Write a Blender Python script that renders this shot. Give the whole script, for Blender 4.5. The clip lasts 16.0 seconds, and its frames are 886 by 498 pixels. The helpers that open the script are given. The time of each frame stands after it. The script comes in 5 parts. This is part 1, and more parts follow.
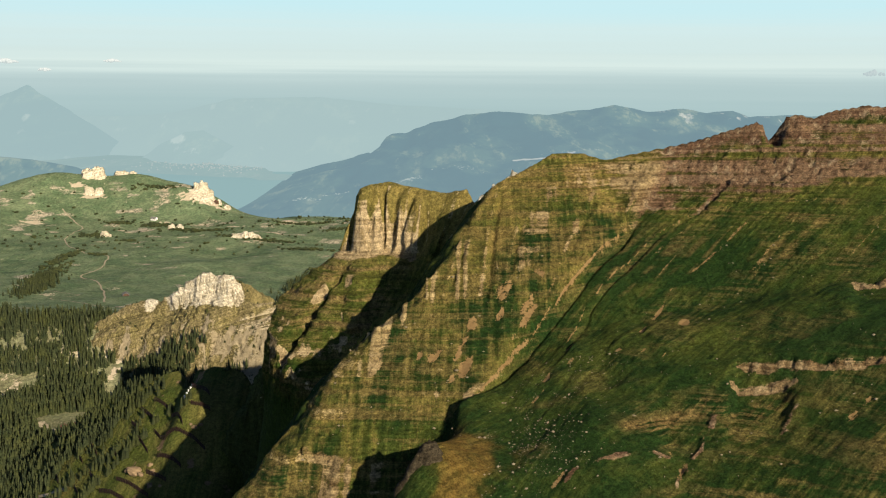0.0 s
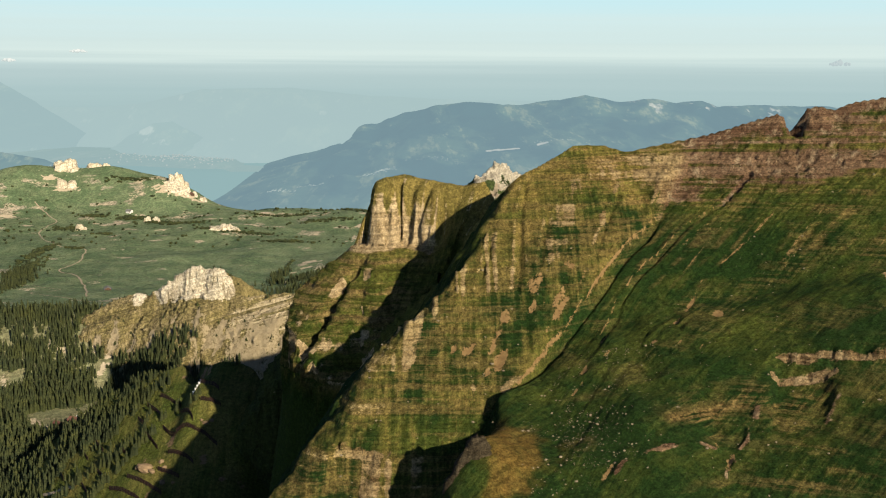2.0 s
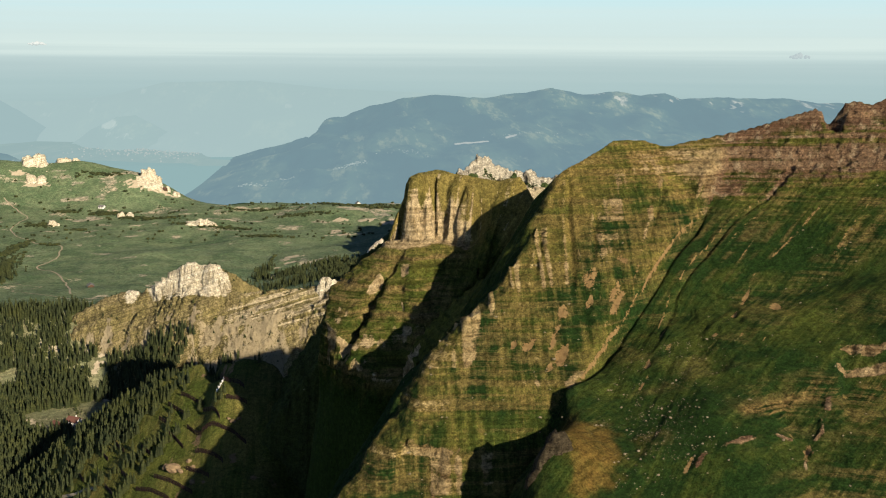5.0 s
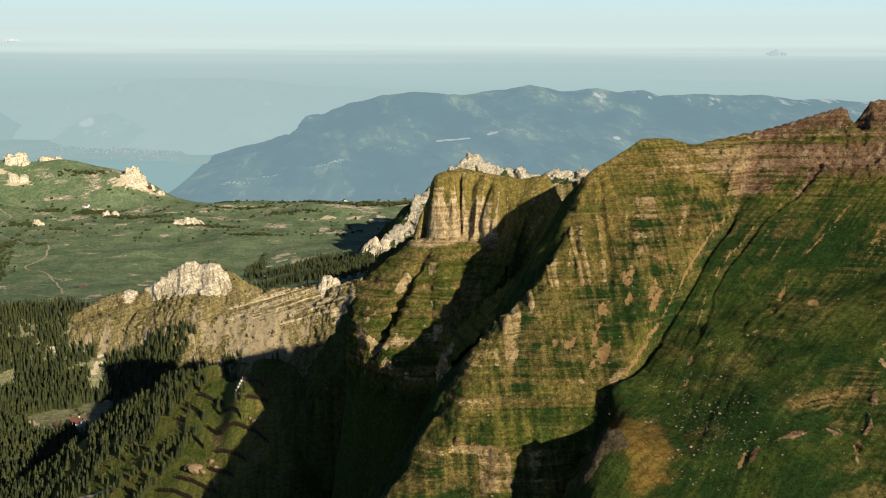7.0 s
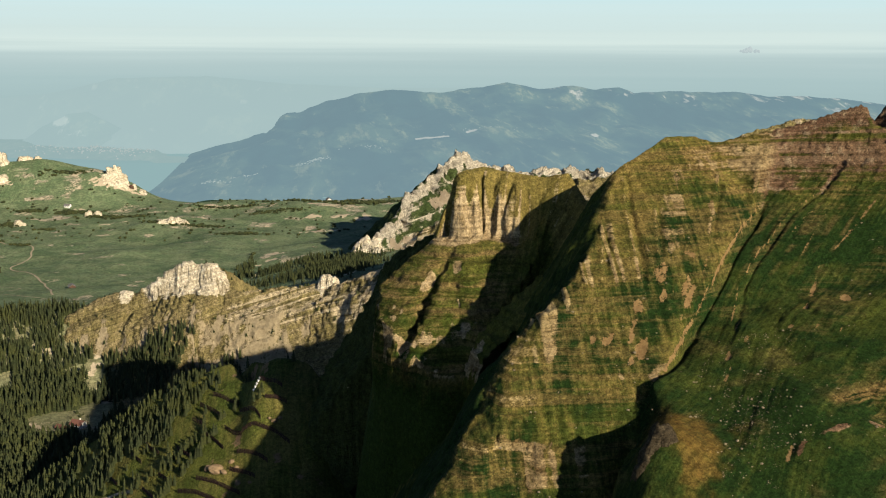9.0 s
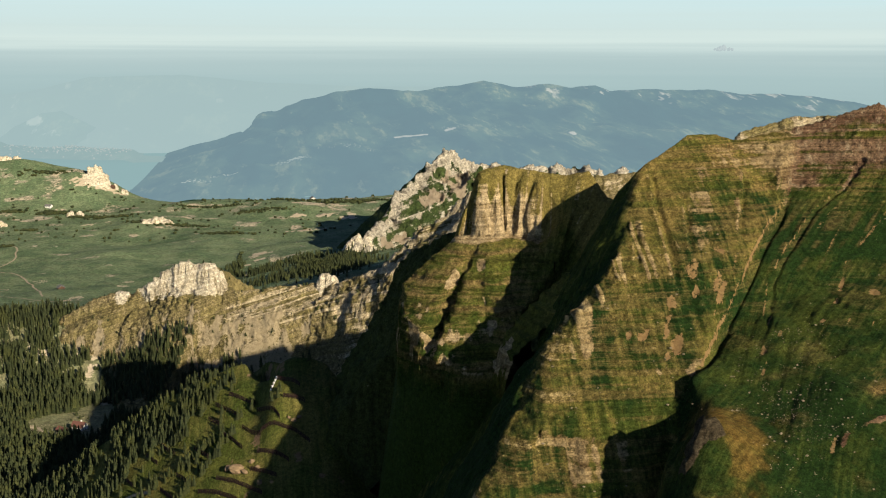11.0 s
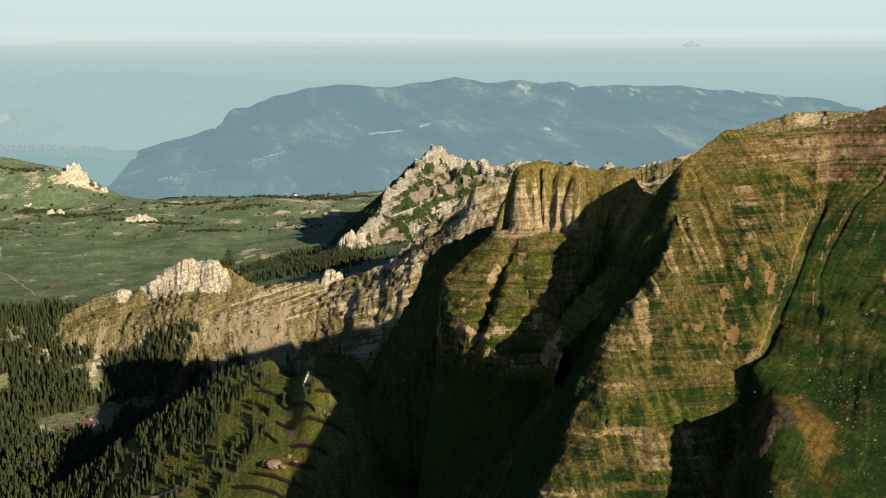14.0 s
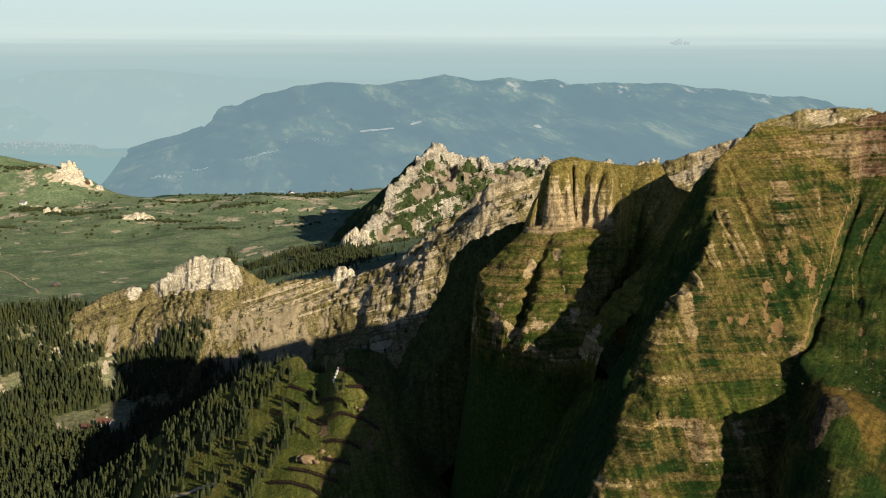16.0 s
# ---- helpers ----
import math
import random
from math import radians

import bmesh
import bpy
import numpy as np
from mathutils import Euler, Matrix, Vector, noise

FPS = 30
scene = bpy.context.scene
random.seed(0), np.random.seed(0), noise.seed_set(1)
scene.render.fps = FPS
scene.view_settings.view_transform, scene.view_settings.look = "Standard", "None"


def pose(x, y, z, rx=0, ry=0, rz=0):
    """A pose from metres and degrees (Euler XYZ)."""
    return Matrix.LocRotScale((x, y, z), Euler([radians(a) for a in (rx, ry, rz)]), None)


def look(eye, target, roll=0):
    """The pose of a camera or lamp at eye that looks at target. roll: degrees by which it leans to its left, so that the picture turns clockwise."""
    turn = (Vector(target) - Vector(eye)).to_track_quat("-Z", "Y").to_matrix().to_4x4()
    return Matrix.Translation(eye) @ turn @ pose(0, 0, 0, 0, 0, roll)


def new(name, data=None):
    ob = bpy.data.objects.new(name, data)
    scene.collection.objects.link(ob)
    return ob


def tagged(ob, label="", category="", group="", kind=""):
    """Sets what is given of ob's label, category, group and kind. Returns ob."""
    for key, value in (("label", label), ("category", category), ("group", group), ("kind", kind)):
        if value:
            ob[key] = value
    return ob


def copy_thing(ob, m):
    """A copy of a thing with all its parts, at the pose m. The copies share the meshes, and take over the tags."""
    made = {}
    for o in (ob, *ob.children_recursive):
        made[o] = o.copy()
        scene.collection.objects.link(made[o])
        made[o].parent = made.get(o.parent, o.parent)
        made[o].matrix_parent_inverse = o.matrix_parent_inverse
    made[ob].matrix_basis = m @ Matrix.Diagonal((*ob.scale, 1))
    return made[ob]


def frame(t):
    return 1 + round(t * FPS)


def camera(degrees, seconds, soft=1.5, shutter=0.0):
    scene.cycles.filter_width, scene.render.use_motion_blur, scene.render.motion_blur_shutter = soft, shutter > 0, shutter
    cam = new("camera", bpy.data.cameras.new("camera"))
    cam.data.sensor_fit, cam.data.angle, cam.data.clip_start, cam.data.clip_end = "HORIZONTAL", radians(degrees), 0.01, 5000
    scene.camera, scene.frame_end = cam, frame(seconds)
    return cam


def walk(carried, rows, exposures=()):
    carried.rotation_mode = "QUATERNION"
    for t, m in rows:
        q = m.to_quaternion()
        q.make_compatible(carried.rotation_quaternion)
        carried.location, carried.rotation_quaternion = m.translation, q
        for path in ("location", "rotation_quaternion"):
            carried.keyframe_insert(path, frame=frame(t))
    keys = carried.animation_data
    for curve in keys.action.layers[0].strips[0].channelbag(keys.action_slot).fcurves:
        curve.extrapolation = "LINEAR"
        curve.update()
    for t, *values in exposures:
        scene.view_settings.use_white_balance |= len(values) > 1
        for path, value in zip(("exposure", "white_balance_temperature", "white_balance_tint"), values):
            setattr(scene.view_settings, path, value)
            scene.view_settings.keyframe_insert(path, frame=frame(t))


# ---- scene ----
cam = camera(48.0, 16.0, soft=1.1)
METRES, EYE, TILT, LEAN, TURN = 250.0, 400.0, -9.7, -0.4, 0.0
ROWS = [
    (0.0, 0.0, 0.0, 0.0, -0.0, 0.0, -0.0),
    (0.5, -0.0311, 0.0019, 0.0015, -0.53, -0.16, 0.1),
    (1.0, -0.0622, 0.0038, 0.003, -1.04, -0.32, 0.22),
    (1.5, -0.0932, 0.0057, 0.0045, -1.53, -0.46, 0.31),
    (2.0, -0.124, 0.0079, 0.0059, -1.99, -0.56, 0.39),
    (2.5, -0.155, 0.0096, 0.0073, -2.41, -0.65, 0.47),
    (3.0, -0.186, 0.0116, 0.0086, -2.83, -0.74, 0.55),
    (3.5, -0.217, 0.0135, 0.0099, -3.26, -0.81, 0.61),
    (4.0, -0.2481, 0.0155, 0.0112, -3.68, -0.87, 0.68),
    (6.5, -0.404, 0.0234, 0.0186, -5.58, -1.17, 1.03),
    (7.0, -0.435, 0.0247, 0.02, -5.97, -1.21, 1.11),
    (7.5, -0.4657, 0.0262, 0.0215, -6.38, -1.28, 1.2),
    (8.0, -0.4966, 0.0276, 0.0223, -6.8, -1.32, 1.29),
    (8.5, -0.5277, 0.0285, 0.0236, -7.21, -1.36, 1.38),
    (9.0, -0.5587, 0.0296, 0.0246, -7.62, -1.38, 1.48),
    (11.5, -0.7134, 0.0363, 0.0293, -9.68, -1.58, 1.9),
    (12.0, -0.7445, 0.0374, 0.0301, -10.06, -1.63, 1.97),
    (12.5, -0.7758, 0.0385, 0.0305, -10.42, -1.67, 1.98),
    (13.0, -0.8068, 0.0402, 0.0313, -10.78, -1.72, 2.05),
    (13.5, -0.8388, 0.0411, 0.0314, -11.12, -1.76, 2.12),
    (14.0, -0.8702, 0.0428, 0.0318, -11.42, -1.82, 2.17),
    (14.5, -0.902, 0.0445, 0.0323, -11.69, -1.88, 2.26),
    (15.0, -0.9338, 0.0461, 0.0325, -11.94, -1.92, 2.27),
    (15.5, -0.9661, 0.0473, 0.0327, -12.17, -1.96, 2.3),
    (16.0, -0.9981, 0.0489, 0.0328, -12.39, -1.99, 2.32),
]
walk(cam, [(t, pose(0, 0, EYE, TILT, LEAN, TURN) @ pose(METRES * x, METRES * y, METRES * z, 90 + pitch, roll, yaw)) for t, x, y, z, yaw, pitch, roll in ROWS], exposures=[(0.0, 1.13), (6.5, 1.10), (16.0, 1.06)])

# ---- daylight: a low sun from the south-east, and a hazy sky ----
SUN = Vector((0.627, -1.0, 0.53)).normalized()
SUN_UP, SUN_ROUND = math.asin(SUN.z), math.atan2(SUN.x, SUN.y)
sun = new("sun", bpy.data.lights.new("sun", "SUN"))
sun.data.energy, sun.data.angle, sun.data.color = 5.0, radians(0.5), (1.0, 0.87, 0.68)
sun.matrix_world = look(Vector((600, -900, 900)), Vector((600, -900, 900)) - SUN)

world = bpy.data.worlds.new("hazy_sky")
scene.world = world
world.use_nodes = True
wt = world.node_tree
wt.nodes.clear()


def wnode(kind, **kw):
    n = wt.nodes.new(kind)
    for k, v in kw.items():
        n.inputs[k].default_value = v
    return n


def stops(ramp, pairs):
    els = ramp.color_ramp.elements
    while len(els) < len(pairs):
        els.new(0.5)
    for e, (p, c) in zip(els, pairs):
        e.position, e.color = p, (*c, 1.0) if len(c) == 3 else c
    return ramp


sky = wnode("ShaderNodeTexSky")
sky.sky_type, sky.sun_disc, sky.sun_elevation, sky.sun_rotation = "NISHITA", False, SUN_UP, SUN_ROUND
sky.altitude, sky.air_density, sky.dust_density = 2300, 0.4, 0.15
bg_sky = wnode("ShaderNodeBackground", Strength=0.1)
wt.links.new(sky.outputs[0], bg_sky.inputs[0])
co = wnode("ShaderNodeTexCoord")
sep = wnode("ShaderNodeSeparateXYZ")
wt.links.new(co.outputs["Generated"], sep.inputs[0])
streak_map = wnode("ShaderNodeMapping", Scale=(1.2, 1.2, 90.0))
wt.links.new(co.outputs["Generated"], streak_map.inputs[0])
streak = wnode("ShaderNodeTexNoise", Scale=1.6, Detail=4.0)
wt.links.new(streak_map.outputs[0], streak.inputs["Vector"])
bend = wnode("ShaderNodeMath")
bend.operation = "MULTIPLY_ADD"
bend.inputs[1].default_value, bend.inputs[2].default_value = 0.022, -0.011
wt.links.new(streak.outputs["Fac"], bend.inputs[0])
lift = wnode("ShaderNodeMath")
wt.links.new(sep.outputs["Z"], lift.inputs[0])
wt.links.new(bend.outputs[0], lift.inputs[1])
span = wnode("ShaderNodeMapRange", **{"From Min": -0.10, "From Max": 0.15})
wt.links.new(lift.outputs[0], span.inputs[0])
# the haze layer: dull below eye level, a pale line of stratus on it, then clear cyan air
haze = stops(wnode("ShaderNodeValToRGB"), [
    (0.0, (0.10, 0.14, 0.13)), (0.12, (0.32, 0.45, 0.455)), (0.31, (0.39, 0.525, 0.53)), (0.38, (0.44, 0.565, 0.565)), (0.42, (0.51, 0.635, 0.625)), (0.455, (0.64, 0.76, 0.725)),
    (0.50, (0.60, 0.73, 0.71)), (0.584, (0.60, 0.76, 0.76)), (0.728, (0.51, 0.78, 0.84)), (1.0, (0.30, 0.55, 0.72))])
wt.links.new(span.outputs[0], haze.inputs[0])
bg_haze = wnode("ShaderNodeBackground", Strength=0.5)
wt.links.new(haze.outputs[0], bg_haze.inputs[0])
fade = wnode("ShaderNodeMapRange", **{"From Min": 0.08, "From Max": 0.13})
wt.links.new(sep.outputs["Z"], fade.inputs[0])
both = wnode("ShaderNodeMixShader")
wt.links.new(fade.outputs[0], both.inputs[0])
wt.links.new(bg_haze.outputs[0], both.inputs[1])
wt.links.new(bg_sky.outputs[0], both.inputs[2])
wout = wnode("ShaderNodeOutputWorld")
wt.links.new(both.outputs[0], wout.inputs[0])

# ---- materials ----
class Nodes:
    """A small builder of node materials."""

    def __init__(self, name, rough=0.9, spec=0.1):
        self.mat = bpy.data.materials.new(name)
        self.mat.use_nodes = True
        self.t = self.mat.node_tree
        self.b = self.t.nodes["Principled BSDF"]
        self.b.inputs["Roughness"].default_value = rough
        self.b.inputs["Specular IOR Level"].default_value = spec
        self.geo = self.t.nodes.new("ShaderNodeNewGeometry")

    def link(self, a, b):
        self.t.links.new(a, b)

    def put(self, socket, v):
        if isinstance(v, bpy.types.NodeSocket):
            self.link(v, socket)
        elif isinstance(v, (tuple, list)):
            socket.default_value = (*v, 1.0) if len(v) == 3 and len(socket.default_value) == 4 else v
        else:
            socket.default_value = v

    def noise(self, scale, detail=4.0, stretch=(1, 1, 1), rough=0.55, turn=(0, 0, 0), warp=0.0):
        m = self.t.nodes.new("ShaderNodeMapping")
        m.inputs["Scale"].default_value = stretch
        tilt = self.t.nodes.new("ShaderNodeMapping")
        tilt.inputs["Rotation"].default_value = turn
        self.link(self.geo.outputs["Position"], tilt.inputs[0])
        self.link(tilt.outputs[0], m.inputs[0])
        n = self.t.nodes.new("ShaderNodeTexNoise")
        n.inputs["Scale"].default_value, n.inputs["Detail"].default_value = scale, detail
        n.inputs["Roughness"].default_value, n.inputs["Distortion"].default_value = rough, warp
        self.link(m.outputs[0], n.inputs["Vector"])
        return n.outputs["Fac"]

    def math(self, op, a, b=0.5, c=0.0, clamp=False):
        n = self.t.nodes.new("ShaderNodeMath")
        n.operation, n.use_clamp = op, clamp
        for i, v in enumerate((a, b, c)):
            self.put(n.inputs[i], v)
        return n.outputs[0]

    def range(self, v, lo, hi, a=0.0, b=1.0):
        n = self.t.nodes.new("ShaderNodeMapRange")
        self.put(n.inputs[0], v)
        for i, x in enumerate((lo, hi, a, b)):
            self.put(n.inputs[i + 1], x)
        return n.outputs[0]

    def mix(self, f, a, b, mode="MIX"):
        n = self.t.nodes.new("ShaderNodeMix")
        n.data_type, n.blend_type = "RGBA", mode
        self.put(n.inputs[0], f)
        self.put(n.inputs[6], a)
        self.put(n.inputs[7], b)
        return n.outputs[2]

    def ramp(self, v, pairs):
        n = stops(self.t.nodes.new("ShaderNodeValToRGB"), pairs)
        self.put(n.inputs[0], v)
        return n.outputs[0]

    def attr(self, name):
        n = self.t.nodes.new("ShaderNodeAttribute")
        n.attribute_name = name
        return n.outputs["Fac"]

    def bump(self, h, strength, dist):
        n = self.t.nodes.new("ShaderNodeBump")
        n.inputs["Strength"].default_value, n.inputs["Distance"].default_value = strength, dist
        self.put(n.inputs["Height"], h)
        self.link(n.outputs[0], self.b.inputs["Normal"])

    def colour(self, c):
        self.put(self.b.inputs["Base Color"], c)
        return self.mat


def terrain(name, grass, rock, scree, band=0.35, grain=1.0, lines=1.5, relief=0.9, dip=(0.0, 0.055, 0.0), earth=((0.085, 0.052, 0.024), (0.17, 0.108, 0.05))):
    """Alpine ground: turf, bedded rock where the rock mask is high, scree and bare soil where those masks are."""
    m = Nodes(name, 0.95, 0.05)
    big = m.noise(0.012 / grain, 4, warp=0.4)
    mid = m.noise(0.07 / grain, 6, rough=0.68)
    fine = m.noise(0.42 / grain, 6, rough=0.8)
    runs = m.t.nodes.new("ShaderNodeTexNoise")
    runs.inputs["Scale"].default_value, runs.inputs["Detail"].default_value, runs.inputs["Roughness"].default_value = 1.0 / grain, 5.0, 0.65
    way = m.t.nodes.new("ShaderNodeCombineXYZ")
    m.put(way.inputs[0], m.math("MULTIPLY", m.attr("across"), 0.34))
    m.put(way.inputs[1], m.math("MULTIPLY", m.attr("down"), 0.035))
    m.link(way.outputs[0], runs.inputs["Vector"])
    runs = runs.outputs["Fac"]
    blend = m.math("ADD", m.math("MULTIPLY", big, 0.45), m.math("MULTIPLY", mid, 0.35))
    blend = m.math("MULTIPLY_ADD", runs, 0.2, blend)
    # pulls turf to its deepest green; also used as painted shade
    turf = m.mix(m.range(m.math("MULTIPLY_ADD", m.attr("lush_shade"), -0.09, blend), 0.37, 0.55), grass[0], grass[1])
    turf = m.mix(m.range(m.math("ADD", m.math("MULTIPLY_ADD", runs, 0.5, m.math("MULTIPLY", mid, 0.5)), m.attr("dry")), 0.55, 1.05), turf, grass[2])
    turf = m.mix(m.math("MULTIPLY", m.attr("rust"), m.range(mid, 0.3, 0.6, 0.35, 0.95)), turf, (0.10, 0.054, 0.013))
    clod = m.noise(1.3 / grain, 3, rough=0.7)
    thick = m.noise(band, 4, (0.012, 0.012, 1.0), 0.62, dip)
    thin = m.noise(band * 3.3, 3, (0.02, 0.02, 1.0), 0.6, dip)
    beds = m.math("MULTIPLY_ADD", thick, 0.62, m.math("MULTIPLY", thin, 0.38))
    worn = m.math("MULTIPLY_ADD", m.math("SUBTRACT", mid, 0.5), 0.5, m.math("MULTIPLY_ADD", m.math("SUBTRACT", runs, 0.5), 0.3, beds))
    turf = m.mix(m.attr("beds"), turf, m.mix(1.0, turf, m.range(m.math("MULTIPLY_ADD", m.math("SUBTRACT", fine, 0.5), 0.35, thin), 0.40, 0.53, 0.62, 1.1), "MULTIPLY"))
    turf = m.mix(m.math("MULTIPLY", m.attr("beds"), m.range(worn, 0.46, 0.57)), turf, m.mix(m.range(fine, 0.35, 0.65), earth[0], earth[1]))
    turf = m.mix(1.0, turf, m.range(fine, 0.36, 0.64, 0.55, 1.45), "MULTIPLY")
    turf = m.mix(1.0, turf, m.range(clod, 0.34, 0.66, 0.65, 1.35), "MULTIPLY")
    turf = m.mix(1.0, turf, m.range(runs, 0.32, 0.68, 0.84, 1.16), "MULTIPLY")
    cracks = m.noise(0.2 / grain, 5, (1.0, 1.0, 0.16), 0.7)
    stone = m.mix(m.range(beds, 0.42, 0.58), rock[0], rock[1])
    stone = m.mix(m.range(cracks, 0.52, 0.66), stone, rock[2])
    stone = m.mix(m.attr("tan"), stone, m.mix(m.range(beds, 0.42, 0.58), (0.13, 0.09, 0.033), (0.33, 0.25, 0.118)))
    stone = m.mix(1.0, stone, m.range(fine, 0.36, 0.64, 0.5, 1.5), "MULTIPLY")
    stone = m.mix(1.0, stone, m.range(clod, 0.34, 0.66, 0.6, 1.4), "MULTIPLY")
    edge = m.math("ADD", m.math("MULTIPLY_ADD", m.math("SUBTRACT", beds, 0.5), lines, m.attr("rock")),
                  m.math("MULTIPLY", m.math("SUBTRACT", mid, 0.5), 0.75))
    edge = m.math("MULTIPLY_ADD", m.math("SUBTRACT", fine, 0.5), 0.55, edge)
    col = m.mix(m.range(edge, 0.40, 0.58), turf, stone)
    loose = m.mix(m.range(fine, 0.34, 0.66), scree[0], scree[1])
    heap = m.math("MULTIPLY_ADD", m.math("SUBTRACT", mid, 0.5), 1.1, m.attr("scree"))
    heap = m.math("MULTIPLY_ADD", m.math("SUBTRACT", fine, 0.5), 1.5, heap)
    heap = m.math("MULTIPLY_ADD", m.math("SUBTRACT", runs, 0.5), 0.5, heap)
    col = m.mix(m.range(heap, 0.45, 0.58), col, loose)
    height = m.math("MULTIPLY_ADD", beds, 1.6, m.math("MULTIPLY_ADD", cracks, 1.2, m.math("MULTIPLY_ADD", clod, 0.5, m.math("MULTIPLY", fine, 1.8))))
    m.bump(height, relief, 1.6 * grain)
    return m.colour(col)


M_RIDGE = terrain("ridge_turf_and_rock", ((0.0135, 0.030, 0.0065), (0.062, 0.072, 0.013), (0.21, 0.157, 0.04)),
                  ((0.075, 0.041, 0.023), (0.15, 0.096, 0.054), (0.22, 0.165, 0.10)), ((0.16, 0.098, 0.038), (0.26, 0.17, 0.075)), 0.3, 1.0, 1.15, earth=((0.1, 0.064, 0.022), (0.2, 0.134, 0.05)))
M_TOWER = terrain("tower_rock_and_turf", ((0.024, 0.042, 0.007), (0.082, 0.084, 0.016), (0.18, 0.138, 0.04)),
                  ((0.25, 0.185, 0.1), (0.41, 0.32, 0.195), (0.09, 0.06, 0.028)), ((0.15, 0.09, 0.0425), (0.23, 0.155, 0.0825)), 0.2, 1.0, 0.7, earth=((0.09, 0.06, 0.022), (0.19, 0.135, 0.055)))
M_CRAG = terrain("limestone", ((0.05, 0.062, 0.018), (0.105, 0.1, 0.034), (0.19, 0.155, 0.065)),
                 ((0.42, 0.365, 0.255), (0.57, 0.51, 0.38), (0.2, 0.165, 0.1)), ((0.24, 0.195, 0.115), (0.34, 0.28, 0.175)), 0.22, 1.3, 1.6, 1.0, (0.12, 0.28, 0.0), ((0.11, 0.09, 0.04), (0.24, 0.195, 0.105)))
M_PEAK = terrain("weathered_limestone", ((0.0275, 0.045, 0.014), (0.05, 0.067, 0.022), (0.085, 0.088, 0.036)),
                 ((0.29, 0.26, 0.195), (0.43, 0.39, 0.30), (0.13, 0.115, 0.085)), ((0.23, 0.185, 0.125), (0.3, 0.245, 0.17)), 0.12, 1.8, 1.2, 1.0, (0.1, 0.3, 0.0))
# turf colours are paled and blued to take in the haze over the alp
M_MEADOW = terrain("alpine_meadow", ((0.057, 0.089, 0.042), (0.09, 0.122, 0.062), (0.15, 0.15, 0.084)),
                   ((0.18, 0.16, 0.11), (0.24, 0.215, 0.155), (0.12, 0.11, 0.075)), ((0.29, 0.24, 0.16), (0.40, 0.335, 0.235)), 0.12, 2.2, 1.0, 0.4)
M_SPUR = terrain("spur_turf", ((0.034, 0.052, 0.009), (0.075, 0.085, 0.018), (0.14, 0.115, 0.035)),
                 ((0.1, 0.06, 0.035), (0.15, 0.1, 0.06), (0.18, 0.13, 0.08)), ((0.14, 0.09, 0.05), (0.19, 0.13, 0.075)), 0.25)


M_DARK = terrain("dark_lichened_rock", ((0.02, 0.024, 0.008), (0.03, 0.03, 0.01), (0.05, 0.04, 0.015)),
                 ((0.045, 0.035, 0.02), (0.075, 0.06, 0.036), (0.03, 0.024, 0.014)), ((0.05, 0.04, 0.022), (0.08, 0.062, 0.036)), 0.5)


def plain(name, c, rough=0.8, spec=0.2, vary=0.25, scale=2.0, metal=0.0):
    m = Nodes(name, rough, spec)
    m.b.inputs["Metallic"].default_value = metal
    n = m.noise(scale, 4)
    g = m.range(n, 0.25, 0.75, 1 - vary, 1 + vary)
    m.bump(n, 0.2, 0.1)
    return m.colour(m.mix(1.0, c, g, "MULTIPLY"))


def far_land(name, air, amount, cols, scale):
    """Far country with its own cover; the haze of kilometres of bright air is painted on as emission."""
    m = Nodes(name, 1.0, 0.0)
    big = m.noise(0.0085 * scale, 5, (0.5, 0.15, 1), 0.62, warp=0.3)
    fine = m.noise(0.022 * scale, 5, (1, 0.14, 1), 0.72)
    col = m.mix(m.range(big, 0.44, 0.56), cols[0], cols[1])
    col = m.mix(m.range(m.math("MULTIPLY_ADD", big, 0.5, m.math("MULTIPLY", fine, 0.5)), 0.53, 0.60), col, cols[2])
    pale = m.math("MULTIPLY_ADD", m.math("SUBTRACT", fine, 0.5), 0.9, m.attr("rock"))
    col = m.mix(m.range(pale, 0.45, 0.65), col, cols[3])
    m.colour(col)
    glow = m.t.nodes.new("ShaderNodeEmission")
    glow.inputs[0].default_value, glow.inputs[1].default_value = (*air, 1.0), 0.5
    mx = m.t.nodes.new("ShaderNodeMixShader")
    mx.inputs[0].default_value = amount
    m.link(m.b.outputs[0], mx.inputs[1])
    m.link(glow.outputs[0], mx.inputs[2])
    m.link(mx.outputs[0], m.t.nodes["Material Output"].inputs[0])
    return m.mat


# each air colour is painted haze, mixed in by the amount after it
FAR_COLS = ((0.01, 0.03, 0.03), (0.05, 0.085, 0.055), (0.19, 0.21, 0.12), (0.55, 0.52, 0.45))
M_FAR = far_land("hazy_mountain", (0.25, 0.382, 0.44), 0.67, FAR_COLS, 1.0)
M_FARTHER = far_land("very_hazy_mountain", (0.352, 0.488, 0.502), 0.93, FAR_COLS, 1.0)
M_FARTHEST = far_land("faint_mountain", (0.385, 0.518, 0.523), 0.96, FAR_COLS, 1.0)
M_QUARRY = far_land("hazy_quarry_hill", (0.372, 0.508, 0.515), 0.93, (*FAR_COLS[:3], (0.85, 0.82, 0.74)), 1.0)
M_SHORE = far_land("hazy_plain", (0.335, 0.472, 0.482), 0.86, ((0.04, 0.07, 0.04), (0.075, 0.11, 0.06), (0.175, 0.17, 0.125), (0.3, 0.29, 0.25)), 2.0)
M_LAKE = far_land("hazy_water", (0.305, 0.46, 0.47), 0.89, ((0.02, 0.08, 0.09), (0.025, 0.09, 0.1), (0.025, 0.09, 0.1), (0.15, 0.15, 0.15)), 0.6)

